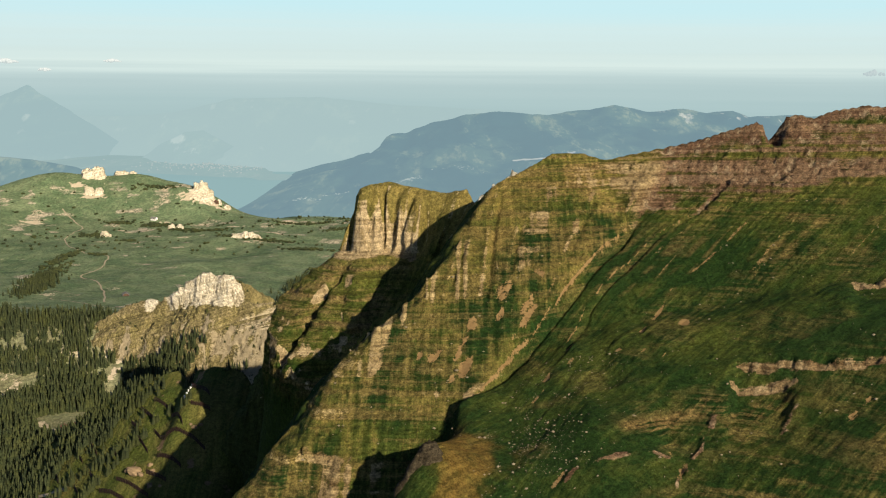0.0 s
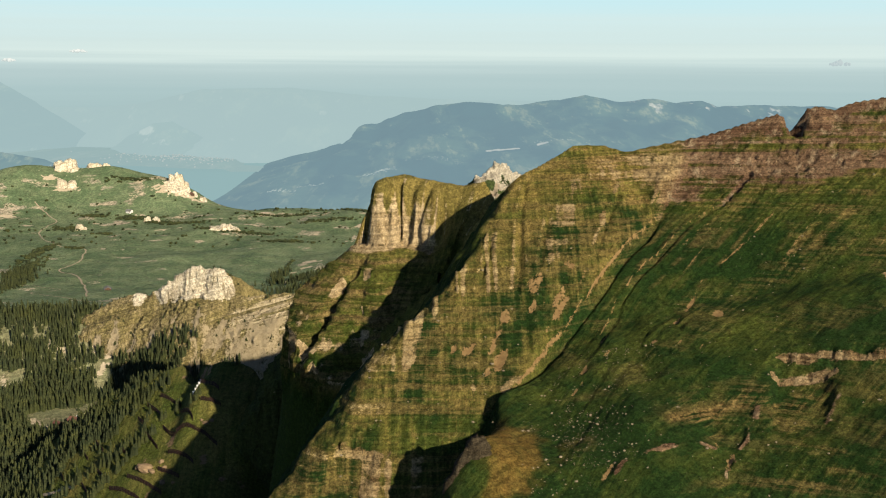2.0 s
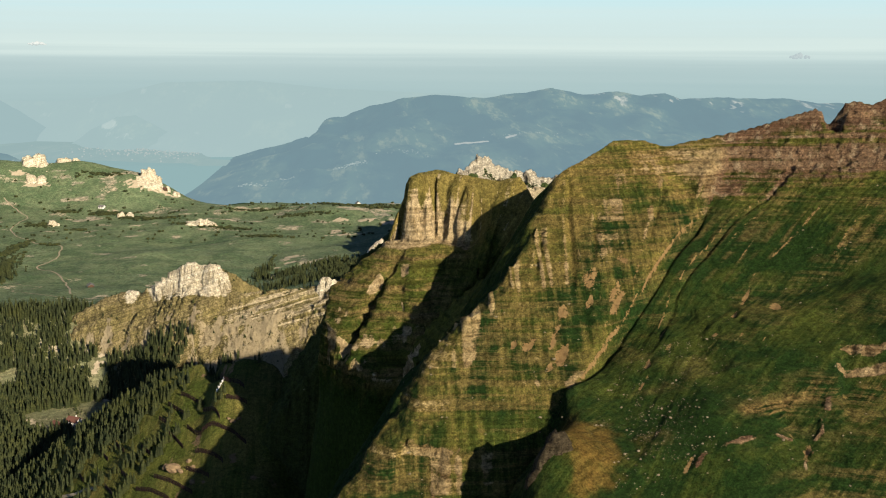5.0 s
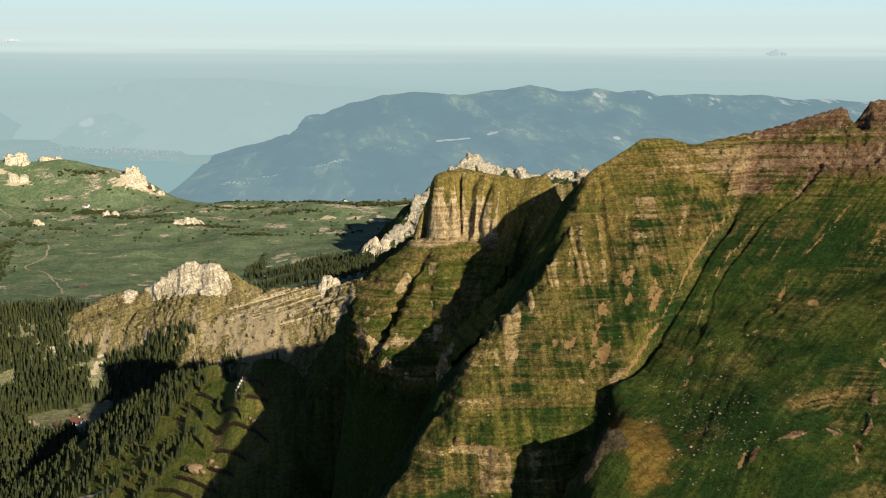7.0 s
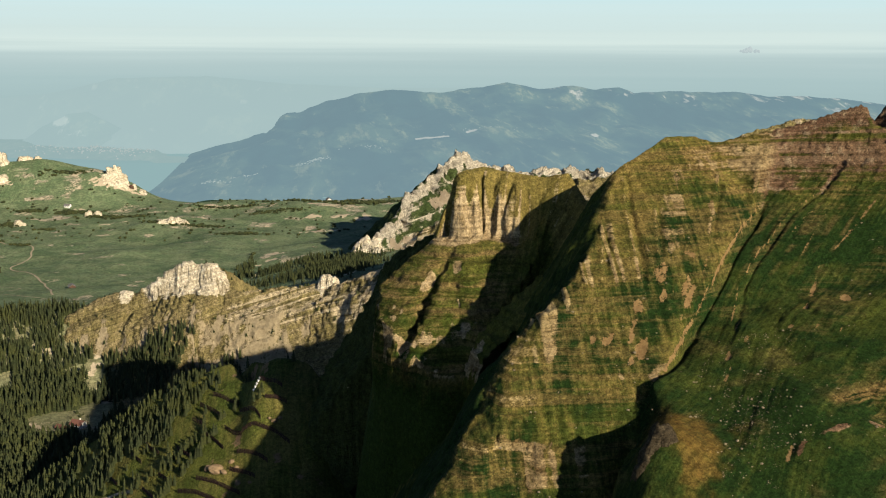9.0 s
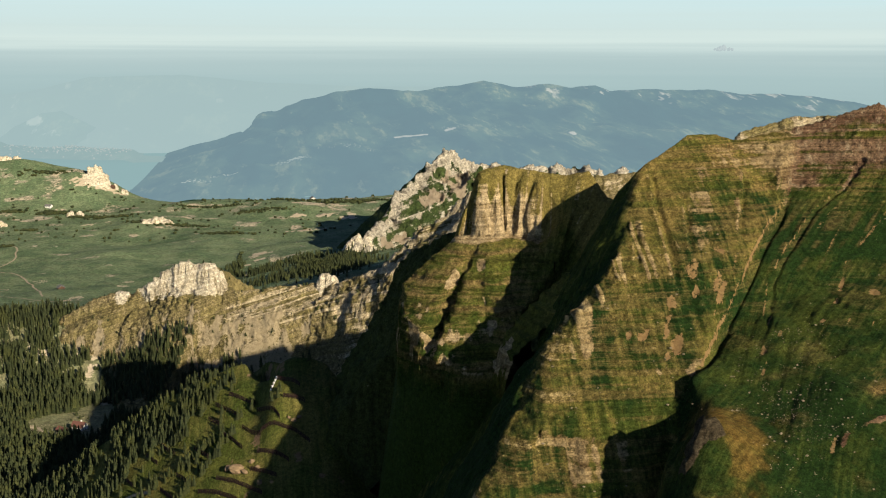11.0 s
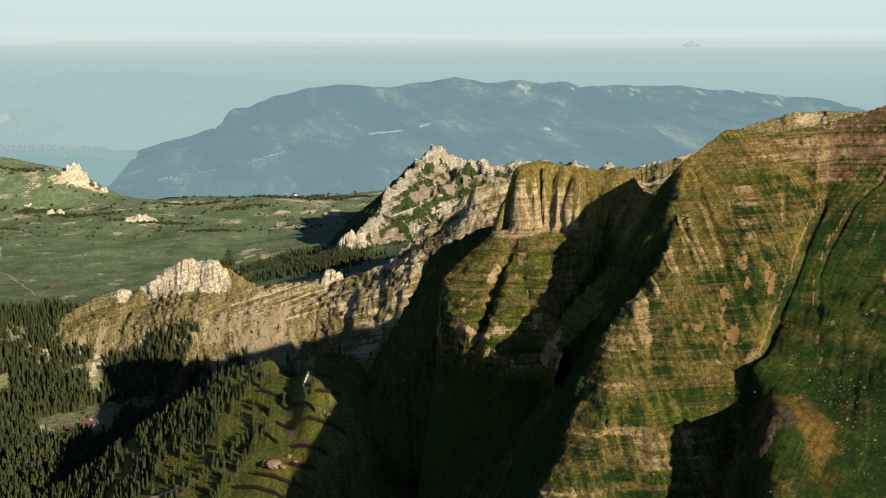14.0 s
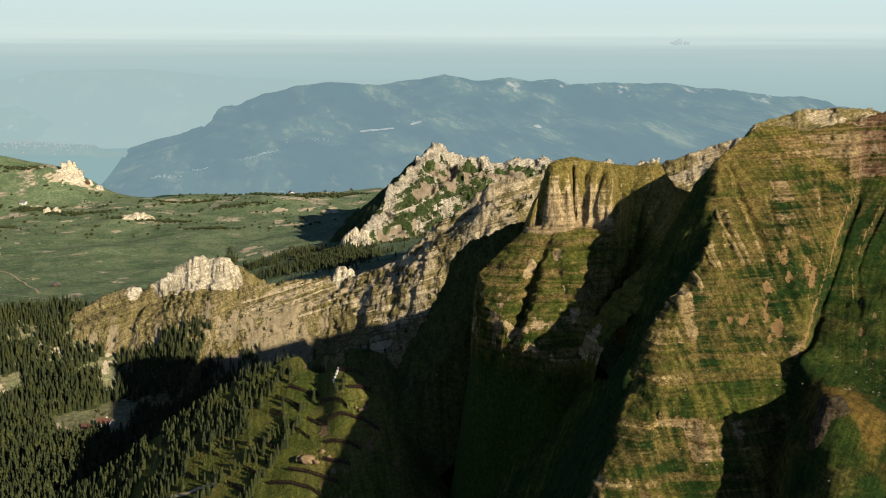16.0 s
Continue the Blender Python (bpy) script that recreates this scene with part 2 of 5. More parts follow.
# ---- tools for the land ----
def lattice(i, j, k):
    h = (i.astype(np.int64) * 374761393 + j.astype(np.int64) * 668265263 + k.astype(np.int64) * 1440670441) & 0xFFFFFFFF
    h = ((h ^ (h >> 13)) * 1274126177) & 0xFFFFFFFF
    return ((h ^ (h >> 16)) & 0xFFFF) / 32767.5 - 1.0


def rough3(x, y, z):
    """Smooth random relief between -1 and 1, one swell to a unit."""
    i, j, k = np.floor(x), np.floor(y), np.floor(z)
    u, v, w = x - i, y - j, z - k
    u, v, w = u * u * (3 - 2 * u), v * v * (3 - 2 * v), w * w * (3 - 2 * w)
    out = 0.0
    for a, fa in ((0, 1 - u), (1, u)):
        for b, fb in ((0, 1 - v), (1, v)):
            for c, fc in ((0, 1 - w), (1, w)):
                out = out + fa * fb * fc * lattice(i + a, j + b, k + c)
    return out


def fbm(x, y, z=0.0, octaves=4, gain=0.5):
    x, y, z = np.broadcast_arrays(np.asarray(x, float), np.asarray(y, float), np.asarray(z, float))
    out, amp = 0.0, 1.0
    for o in range(octaves):
        out = out + amp * rough3(x * 2 ** o + 17.3 * o, y * 2 ** o + 5.1 * o, z * 2 ** o + 31.7 * o)
        amp *= gain
    return out


def crest_noise(x, y, z=0.0, octaves=3):
    """Sharp-edged relief: blades and clefts."""
    return 1 - 2 * np.abs(fbm(x, y, z, octaves))


def blocks(x, y, z, size, tall=0.7, tilt=0.0):
    """Broken, squared-off relief between -1 and 1: loose beds cut by joints."""
    w = 0.35 * fbm(x / (2.2 * size), y / (2.2 * size), z / (2.2 * size), 2)
    u, v = (0.8 * x + 0.6 * y) / size + w, (0.8 * y - 0.6 * x) / size - w
    k = (z + tilt * x) / (tall * size) + 0.6 * w
    return lattice(np.floor(u + 0.37 * np.floor(k)), np.floor(v), np.floor(k))


def step(v, lo, hi):
    f = np.clip((v - lo) / (hi - lo), 0, 1)
    return f * f * (3 - 2 * f)


def along(line, x, y):
    """Nearest way to a crest line of (x, y, z): distance, positive on the right of its direction, the crest's height there, and metres run."""
    best = np.full(np.shape(x), 1e9)
    dist, high, run, start = np.zeros_like(best), np.zeros_like(best), np.zeros_like(best), 0.0
    for (ax, ay, az), (bx, by, bz) in zip(line, line[1:]):
        dx, dy = bx - ax, by - ay
        size = math.hypot(dx, dy)
        f = np.clip(((x - ax) * dx + (y - ay) * dy) / size ** 2, 0, 1)
        d = np.hypot(x - ax - f * dx, y - ay - f * dy)
        side = np.where(dx * (y - ay) - dy * (x - ax) > 0, -1.0, 1.0)
        near = d < best
        best = np.where(near, d, best)
        dist = np.where(near, d * side, dist)
        high = np.where(near, az + f * (bz - az), high)
        run = np.where(near, start + f * size, run)
        start += size
    return dist, high, run


def fall(d, *pairs):
    """Metres that the ground has fallen at d metres from the crest; straight on past the last pair."""
    xs, zs = [p[0] for p in pairs], [p[1] for p in pairs]
    last = (zs[-1] - zs[-2]) / (xs[-1] - xs[-2])
    return np.interp(d, xs, zs) + np.maximum(d - xs[-1], 0) * last


def sheet(name, x, y, z, keep, masks, material, parent=None, push=None):
    """A land surface over the grid x, y. keep: which points are wanted; push: metres to swell along the normal."""
    grid_x, grid_y = x, y
    if push is not None:
        gy, gx = np.gradient(z, y[:, 0], x[0, :])
        size = np.sqrt(gx ** 2 + gy ** 2 + 1)
        x, y, z = x - gx / size * push, y - gy / size * push, z + push / size
    ny, nx = x.shape
    quads = keep[:-1, :-1] | keep[1:, :-1] | keep[:-1, 1:] | keep[1:, 1:]
    r, c = np.nonzero(quads)
    a = r * nx + c
    faces = np.stack([a, a + 1, a + nx + 1, a + nx], 1)
    used, faces = np.unique(faces, return_inverse=True)
    faces = faces.reshape(-1, 4)
    co = np.stack([x.ravel()[used], y.ravel()[used], z.ravel()[used]], 1)
    me = bpy.data.meshes.new(name)
    me.vertices.add(len(co))
    me.vertices.foreach_set("co", co.astype(np.float32).ravel())
    me.loops.add(faces.size)
    me.loops.foreach_set("vertex_index", faces.astype(np.int32).ravel())
    me.polygons.add(len(faces))
    me.polygons.foreach_set("loop_start", np.arange(0, faces.size, 4, dtype=np.int32))
    me.polygons.foreach_set("use_smooth", np.ones(len(faces), bool))
    masks = {"across": grid_x, "down": grid_y, "tan": 0.0, "lush_shade": 0.0, "rust": 0.0, "beds": 0.0, **masks}
    for key, v in masks.items():
        at = me.attributes.new(key, "FLOAT", "POINT")
        at.data.foreach_set("value", np.broadcast_to(v, z.shape).ravel()[used].astype(np.float32))
    me.update()
    me.materials.append(material)
    ob = new(name, me)
    ob.parent = parent
    return ob


def grid(x0, x1, y0, y1, s):
    return np.meshgrid(np.arange(x0, x1 + s, s, dtype=float), np.arange(y0, y1 + s, s, dtype=float))


# ---- the shape of the land ----
CREST_X = (28, 45, 60, 78, 90, 130, 161, 166, 169.5, 170.6, 173.5, 180, 230, 330, 500)
CREST_Y = (532, 542, 548, 548, 546, 540, 532, 530, 529, 528, 527, 525, 512, 480, 430)
CREST_Z = (344, 352, 360, 360, 357, 366, 377, 378.5, 377, 369, 370, 381.5, 389.5, 400, 409)
GULLY_Y, GULLY_X = (280, 330, 355, 370, 385, 395, 409, 417, 446, 461, 473, 496, 530), (-52, -38, -28, -21, -11, -3, 4, 17, 42, 59, 71, 94, 118)
RILL_Y, RILL_X = (380, 405, 417, 431, 458, 474, 490, 498, 512), (31, 41, 46, 53, 69, 87, 108, 128, 150)
SPINE_Y = (250, 300, 345, 385, 411, 440, 455, 462, 467, 473, 479, 488, 500, 508, 532)
SPINE_X = (-206, -167, -134, -107, -79, -57, -43, -30, -19, -9, -1, 6, 9, 12, 28)


LEDGES = (((119, 395, 5), (123, 393.5, 6.5), (140, 384.5, 6.5), (159, 376, 6), (190, 366, 4)), ((115, 389, 6), (128, 385, 6), (143, 378.5, 4)),
          ((176, 424, 4), (200, 414, 5), (260, 400, 4)), ((-66, 412, 7), (-52, 409, 8), (-40, 404, 5)))


CREASES = (((31, 531, 1), (26, 505, 1), (22.7, 483, 1), (19.5, 462, 1), (18, 452, 0)), ((40, 503, 1), (34, 479, 1), (29.5, 463, 0)), ((82, 520, 1), (72, 499, 1), (61, 478, 1), (54, 466, 0)), ((12, 500, 1), (6, 478, 1), (1, 462, 0)), ((106, 522, 1), (97, 506, 1), (86, 490, 0)))
BAND = ((74, 371.5, 0), (86, 376, 0), (105, 379, 0), (133, 373.5, 0))
RIB = ((107, 370, 0), (96, 355, 0), (88, 346, 0))
KNOB = ((130, 360, 0), (137.5, 367, 0), (141, 361, 0))


def ridge_height(x, y):
    """The main ridge: a long strike face to the south, cut by a gully, ending in a sharp spine on its shaded side."""
    xc = np.maximum(x, 28)
    yc, zc = np.interp(xc, CREST_X, CREST_Y), np.interp(xc, CREST_X, CREST_Z) - 0.2 * (xc - x)
    d = yc - y
    even = np.interp(xc, (28, 45, 60, 90, 130, 166, 230, 330, 500), (344, 352, 360, 358, 366, 377, 388, 399, 408)) - 0.2 * (xc - x)
    zc = zc + (even - zc) * step(d + 2 * fbm(x / 6, y / 6, 1.0, 2), 4, 11) * step(np.abs(x - 172), 30, 8)
    zc = zc + 1.5 * crest_noise(x / 15, 0.4, 2.0, 2) * step(x, 176, 186) * step(16 - d, 0, 12)
    wob = 6 * fbm(x / 40, y / 40, 3.1, 3)
    east = zc - fall(d, (0, 0), (4, 5), (26, 22), (58, 40), (100, 65), (120, 68), (150, 77), (180, 95), (200, 104), (260, 140), (350, 195))
    east = east - 11 * step(95 - x, 0, 30) * step(d, 60, 100) * step(180 - d, 0, 35)
    west = zc - fall(d, (0, 0), (4, 3), (32, 18), (66, 39), (100, 68), (121, 83), (150, 108), (200, 152), (300, 232))
    east = east + 0.2 * np.clip(28 - x, 0, 60) + knoll(x, y, -3, 366, 6.5, 15, 18)
    g = x - np.interp(y, GULLY_Y, GULLY_X) + 0.12 * wob
    south = west + (east - west) * step(g, -5, 4)
    deep = step(d, 118, 150)
    south = south - (4.4 + 4.6 * step(d, 112, 150) + 6 * deep) * np.exp(-((g - 1 - 3.5 * deep) / (1.8 + 7.0 * deep)) ** 2) * step(d, 24, 60)
    g2 = x - np.interp(y, RILL_Y, RILL_X)
    south = south - 1.9 * np.exp(-((g2 - 1.5) / 1.8) ** 2) * step(d, 18, 34) * step(118 - d, 0, 30) + 0.8 * np.exp(-((g2 + 2) / 2) ** 2) * step(d, 25, 60) * step(110 - d, 0, 20)
    for line in LEDGES:
        e, high, run = along(line, x, y)
        long = np.hypot(line[0][0] - line[-1][0], line[0][1] - line[-1][1])
        ends = step(run, 0, 6) * step(long - run, -1, 7)
        e = e + 1.2 * fbm(x / 5, y / 5, 8.0, 2)
        south = south - high * ends * step(e, -1, 2) * step(45 - e, 0, 38) * 0.6
    north = zc - 1.25 * np.maximum(-d, 0) - 3 * step(-d, 0, 4)
    z = np.where(d >= 0, south, north)
    s = (np.interp(y, SPINE_Y, SPINE_X) - x) * 0.8 + 0.22 * wob + 1.5 * fbm(x / 7, y / 7, 6.0, 3)
    low = step(478 - y, 0, 24)
    sharp = fall(np.maximum(s, 0), (0, 0), (3, 2), (12, 13), (30, 44), (60, 100), (120, 190))
    blunt = fall(np.maximum(s + 13, 0), (0, 0), (6, 3), (13, 8.5), (16, 12), (25, 24), (43, 55), (73, 112), (133, 202))
    return z - sharp - low * (blunt - sharp) - 40 * step(y - 560, 0, 60) * step(60 - x, 0, 60)


PINNACLE = ((-48, 605, 335), (-33, 609, 338), (-10, 598, 334), (3, 592, 333), (15, 585, 336), (22, 573, 322), (26, 556, 320), (30, 536, 343))


def pinnacle_height(x, y):
    """The fluted tower and the grassy spur that runs down from its foot."""
    d, zc, run = along(PINNACLE, x, y)
    flute = 1.6 * fbm(x / 9, y / 9, 1.0, 3)
    out = np.clip(-48 - x, 0, 9)
    d = np.where(d > 0, d + np.hypot(1.9 * out, np.minimum(605 - y, 9)) - np.hypot(out, np.minimum(605 - y, 9)), d)
    column = 1 - np.abs(np.sin(math.pi * (run / 8.0 + 0.5 * fbm(x / 11, y / 11, 4.0, 2))))
    deep = np.zeros_like(d)
    for at, wide, cut in ((16, 2.4, 8.0), (5, 2.0, 2.6), (27, 3.4, 3.2), (36, 2.2, 1.6), (49, 3.0, 2.6)):
        deep = np.maximum(deep, cut * np.exp(-((run + 0.25 * d - at - 0.4 * flute) / wide) ** 2))
    near = np.maximum(d + flute * 0.6 + 1.4 * column ** 2 * step(d, 7, 13) * step(22 - d, 0, 4) * step(58 - run, 0, 30) + deep * step(d, 1, 8) * step(34 - d, 0, 12), 0)
    front = zc - fall(near, (0, 0), (5, 1.5), (9, 6), (13, 20), (17.5, 38.5), (26, 41), (44, 55), (66, 72), (80, 86), (95, 101), (101, 140), (145, 225))
    grassy = zc - fall(near, (0, 0), (4, 2), (24, 30), (34, 44), (44, 55), (66, 72), (80, 86), (95, 101), (101, 140), (145, 225))
    front = front + (grassy - front) * step(run, 40, 62)
    back = zc - 2.6 * np.maximum(-d, 0)
    z = np.where(d >= 0, front, back)
    # the shaded edge of the spur, round its foot
    left = np.interp(y, (490, 520, 545, 560, 570, 582, 591, 602, 612, 622), (-62, -76, -92, -99, -100, -98, -97, -82, -67, -54)) + 1.2 * fbm(x / 30, y / 14, 2.0, 2)
    z = z - fall(np.maximum(left - x, 0), (0, 0), (2, 8), (5, 50), (30, 190))
    groove = x - (-51 + 0.85 * (y - 590)) + flute
    z = z - 8 * np.exp(-(groove / 3.6) ** 2) * step(590 - y, 0, 25)
    groove = x - (-80 + 0.75 * (y - 552)) - flute
    return z - 7 * np.exp(-(groove / 4) ** 2) * step(572 - y, 0, 16)


SPUR = ((-100, 640, 165), (-140, 690, 184), (-164, 704, 184), (-184, 724, 184), (-232, 735, 168), (-285, 750, 134), (-345, 780, 98), (-420, 810, 50))


def spur_height(x, y):
    """An even turf slope with woods, and a steep wooded back."""
    xs, ys = [p[0] for p in SPUR][::-1], [p[1] for p in SPUR][::-1]
    yc = np.interp(x, xs, ys)
    west, east = np.maximum(-164 - x, 0), np.maximum(x + 153, 0)
    z = 184 + 0.38 * (np.minimum(y, yc) - 704) - fall(west, (0, 0), (40, 14), (75, 34), (115, 68), (147, 98), (174, 129), (216, 163), (300, 225)) - fall(east, (0, 0), (12, 2), (30, 16), (80, 70))
    z = z - 0.25 * np.maximum(600 - y, 0) - 0.62 * np.maximum(y - yc, 0)
    nose = step(x, -193, -174) * step(712 - y, 0, 22) * step(y, 604, 656)
    fold = x + 181 + 0.35 * (y - 700)
    return z + 14.5 * nose + 2.0 * fbm(x / 35, y / 35, 7.7, 4) - 11 * np.exp(-(fold / 4.5) ** 2) * step(y, 676, 696)


CRAG = ((-420, 1200, 104), (-385, 1194, 124), (-358, 1188, 132), (-346, 1183, 133), (-341, 1180, 127), (-334, 1177, 137), (-320, 1172, 143), (-300, 1165, 160), (-275, 1156, 173), (-247, 1146, 169), (-237, 1141, 162), (-232, 1137, 144),
        (-215, 1128, 141), (-170, 1118, 148), (-121, 1110, 152), (-100, 1092, 159), (-80, 1076, 169), (-60, 1062, 180), (-43, 1054, 199), (-29, 1048, 216), (-20, 1044, 224), (0, 1036, 235), (14, 1032, 251), (28, 1028, 264), (45, 1022, 270), (65, 1016, 272), (120, 1000, 280), (200, 975, 288), (266, 950, 314), (276, 940, 317), (284, 937, 330),
        (316, 939, 339), (340, 939, 345), (375, 934, 346), (410, 930, 345), (430, 928, 338), (520, 920, 336))


SADDLE = ((-40, 616, 302), (-58, 650, 289), (-78, 690, 271), (-84, 698, 262), (-96, 720, 190))
NECK = ((-40, 640, 285), (-10, 760, 225), (10, 900, 190), (30, 1000, 170))


def crag_height(x, y):
    """The limestone wall, from the white crag to the rough shoulder behind the tower."""
    d, zc, run = along(CRAG, x, y)
    zc = zc + (1.2 + 1.6 * np.exp(-((run - 140) / 60) ** 2)) * crest_noise(run / 16, 0.7, 0.2) * step(run, 40, 60)
    d = d + (2 + 3 * step(run, 240, 300)) * fbm(x / 30, y / 30, 2.2, 3)
    wall = 0.45 + 0.6 * np.exp(-((run - 140) / 70) ** 2) + 0.35 * step(x, -60, -20) * step(18 - d, 0, 10)
    wall = wall + (1.12 - wall) * step(d, 25, 70)
    front = zc - wall * fall(np.maximum(d, 0), (0, 0), (3, 5), (10, 28), (16, 31), (30, 43), (45, 58), (70, 78), (150, 120), (300, 214))
    back = zc - 0.55 * np.maximum(-d, 0)
    e, ze, run = along(SADDLE, x, y)
    link = ze - np.where(e > 0, fall(np.maximum(e + 3 * fbm(x / 12, y / 12, 6.0, 3), 0), (0, 0), (6, 4), (22, 22), (36, 60), (60, 160)), fall(np.maximum(-e + 3 * fbm(x / 12, y / 12, 6.0, 3), 0), (0, 0), (4, 3), (20, 30), (80, 110)))
    e, ze, run = along(NECK, x, y)
    link = np.maximum(link, ze - 2.0 * np.abs(e))
    link = link - 4 * np.maximum(626 - y, 0)
    return np.maximum(np.where(d >= 0, front, back), link)


PEAK = ((-120, 1450, 90), (-60, 1500, 112), (-21, 1551, 138), (28, 1640, 182), (91, 1745, 214), (125, 1775, 234), (145, 1790, 231), (165, 1790, 214), (219, 1790, 209), (262, 1790, 196), (330, 1790, 204),
        (420, 1760, 200), (560, 1720, 203), (800, 1700, 212))


FLANK = ((-32, 1914, 30), (-2, 1924, 94), (25, 1924, 110), (70, 1924, 147), (116, 1918, 188), (150, 1860, 214))


def peak_height(x, y):
    """The white peak and the ridge behind the tower."""
    d, zc, run = along(PEAK, x, y)
    zc = zc + 9 * fbm(run / 60, 0.5, 0.5, 4) + 5 * crest_noise(run / 25, 0.2, 0.9)
    front = zc - fall(np.maximum(d + 8 * fbm(x / 50, y / 50, 4.4, 3), 0), (0, 0), (10, 9), (40, 30), (120, 80), (260, 130), (500, 190))
    back = zc - 0.9 * np.maximum(-d, 0)
    e, ze, r = along(FLANK, x, y)
    flank = ze + 3 * fbm(x / 20, y / 20, 5.0, 3) - np.where(e > 0, 0.5 * e, 0.5 * -e)
    return np.maximum(np.where(d >= 0, front, back), flank)


def knoll(x, y, cx, cy, high, wide, deep):
    return high * np.exp(-((x - cx) / wide) ** 2 - ((y - cy) / deep) ** 2)


def ground_height(x, y):
    """Valley floor, the wooded scarp, the alp behind it, and the fall to the lake."""
    floor = 40 + 0.02 * np.abs(x + 370) + 60 * step(x, -260, 100) + 4 * fbm(x / 120, y / 120, 9.0, 3)
    floor = floor - 60 * step(600 - y, 0, 300)
    alp = np.interp(y, (1150, 1230, 1350, 1550, 1750, 2100, 2350, 2500, 2620, 2760, 3000), (90, 102, 84, 62, 54, 57, 62, 46, 10, -20, -40))
    alp = alp + 7 * fbm(x / 150, y / 150, 5.0, 5) * step(y, 1250, 1500) * step(2700 - y, 0, 150)
    alp = alp + 55 * step(x, -260, 40) * step(2050 - y, 0, 700) + 12 * step(x, -500, -200) * np.exp(-((y - 2330) / 160) ** 2)
    alp = alp + knoll(x, y, -890, 2560, 84, 190, 150) + knoll(x, y, -1010, 2470, 48, 120, 120) + knoll(x, y, -600, 2440, 52, 95, 100) + knoll(x, y, -730, 2500, 66, 130, 130)
    alp = alp + knoll(x, y, -1250, 2400, 60, 260, 200)
    f = step(y + 0.12 * (x + 380), 1065, 1205)
    return floor + (alp - floor) * f

# ---- the land ----
def others(x, y, skip):
    hs = [h(x, y) for h in (ridge_height, pinnacle_height, spur_height, crag_height, peak_height, ground_height) if h is not skip]
    return np.maximum.reduce(hs)


def slope(x, y, z):
    gy, gx = np.gradient(z, y[:, 0], x[0, :])
    return np.hypot(gx, gy)


SCARS = ((48, 471, 8, 2.2), (41, 458, 9, 2.4), (40, 451, 8, 1.5), (29, 461, 6, 2.6), (28, 453, 4, 1.8), (33, 454, 3, 1.4), (52, 463, 5, 1.7), (11, 432, 4, 2), (10, 442, 6, 2), (14, 449, 4, 3), (-4, 439, 3, 3), (-11, 440, 3, 2), (4, 428, 3, 1.5),
         (101, 447, 6, 1), (91, 435, 3, 1.8), (109, 431, 3, 2.2), (58, 425, 6, 1.8), (58, 436, 5, 1.5), (78, 423, 2, 1.4), (88, 418, 3, 1.4), (95, 410, 4, 1), (46, 417, 4, 1.3), (41, 406, 5, 0.9),
         (91, 353, 6, 1.6), (89, 362, 4, 2), (157, 357, 6, 4), (44, 352, 5, 1))
SILL = ((48, 350, 0), (51, 353, 0), (62, 355, 0), (78, 361, 0), (86, 360, 0))


def blots(x, y, spots, lean=(0.5, 1.0)):
    """Bare patches, drawn out down the slope: 1 inside, 0 outside."""
    m, (u, v) = np.zeros_like(x), np.array(lean) / math.hypot(*lean)
    ragged = 0.75 * fbm(x / 4.5, y / 4.5, 9.0, 4)
    for cx, cy, length, width in spots:
        a, b = (x - cx) * u + (y - cy) * v, (x - cx) * v - (y - cy) * u
        m = np.maximum(m, 1 - step(np.hypot(a / length, b / width) + ragged, 0.1, 1.5))
    return m


ALP_SCARS = ((-592, 2402, 46, 20), (-540, 2400, 18, 8), (-850, 2404, 30, 10), (-900, 2440, 26, 10), (-640, 2290, 14, 6), (-470, 2230, 22, 6), (-120, 2270, 26, 10), (-60, 2240, 16, 8), (-100, 2010, 24, 8),
             (-128, 2172, 20, 12), (-67, 2167, 18, 10), (-14, 2150, 10, 30), (-124, 2020, 34, 9), (-206, 1750, 14, 14), (-221, 1564, 9, 16), (-31, 2136, 18, 10), (-214, 1720, 8, 18), (-202, 1690, 10, 7), (-225, 1665, 6, 9), (-190, 1750, 7, 10), (-330, 1990, 8, 4), (-560, 2130, 12, 5), (-520, 2150, 6, 4), (-700, 2200, 12, 5), (-940, 2250, 26, 7))


FANS = ((-205, 1086, 16, 11), (-184, 1081, 14, 10), (-378, 1142, 18, 6), (-383, 1120, 16, 5.5), (-398, 1152, 9, 6), (-352, 1134, 9, 5), (-326, 1124, 9, 6), (-300, 1114, 10, 6), (-272, 1106, 12, 7), (-244, 1100, 14, 9), (-226, 1094, 14, 12))

# ground
gx_, gy_ = np.meshgrid(np.concatenate([np.arange(-3200, -1200, 25.0), np.arange(-1200, 300, 6.0), np.arange(300, 3400, 30.0)]),
                       np.concatenate([np.arange(-600, 700, 25.0), np.arange(700, 2760, 6.0), np.arange(2760, 3000, 30.0), [3200, 4000, 4900]]))
gz_ = ground_height(gx_, gy_)
gs = slope(gx_, gy_, gz_)
patch = fbm(gx_ / 45, gy_ / 34, 2.0, 4) + 0.25 * step(gy_, 2150, 2300) - 0.25 * np.exp(-((gy_ - 1850) / 200) ** 2)
shoulder = step(gx_ + 0.25 * (gy_ - 1200), -175, -120) * step(gy_, 1130, 1180) * step(1560 - gy_, 0, 80) * step(120 - gx_, 0, 60)
rough = shoulder * step(fbm(gx_ / 40, gy_ / 40, 3.0, 4), -0.35, 0.2)
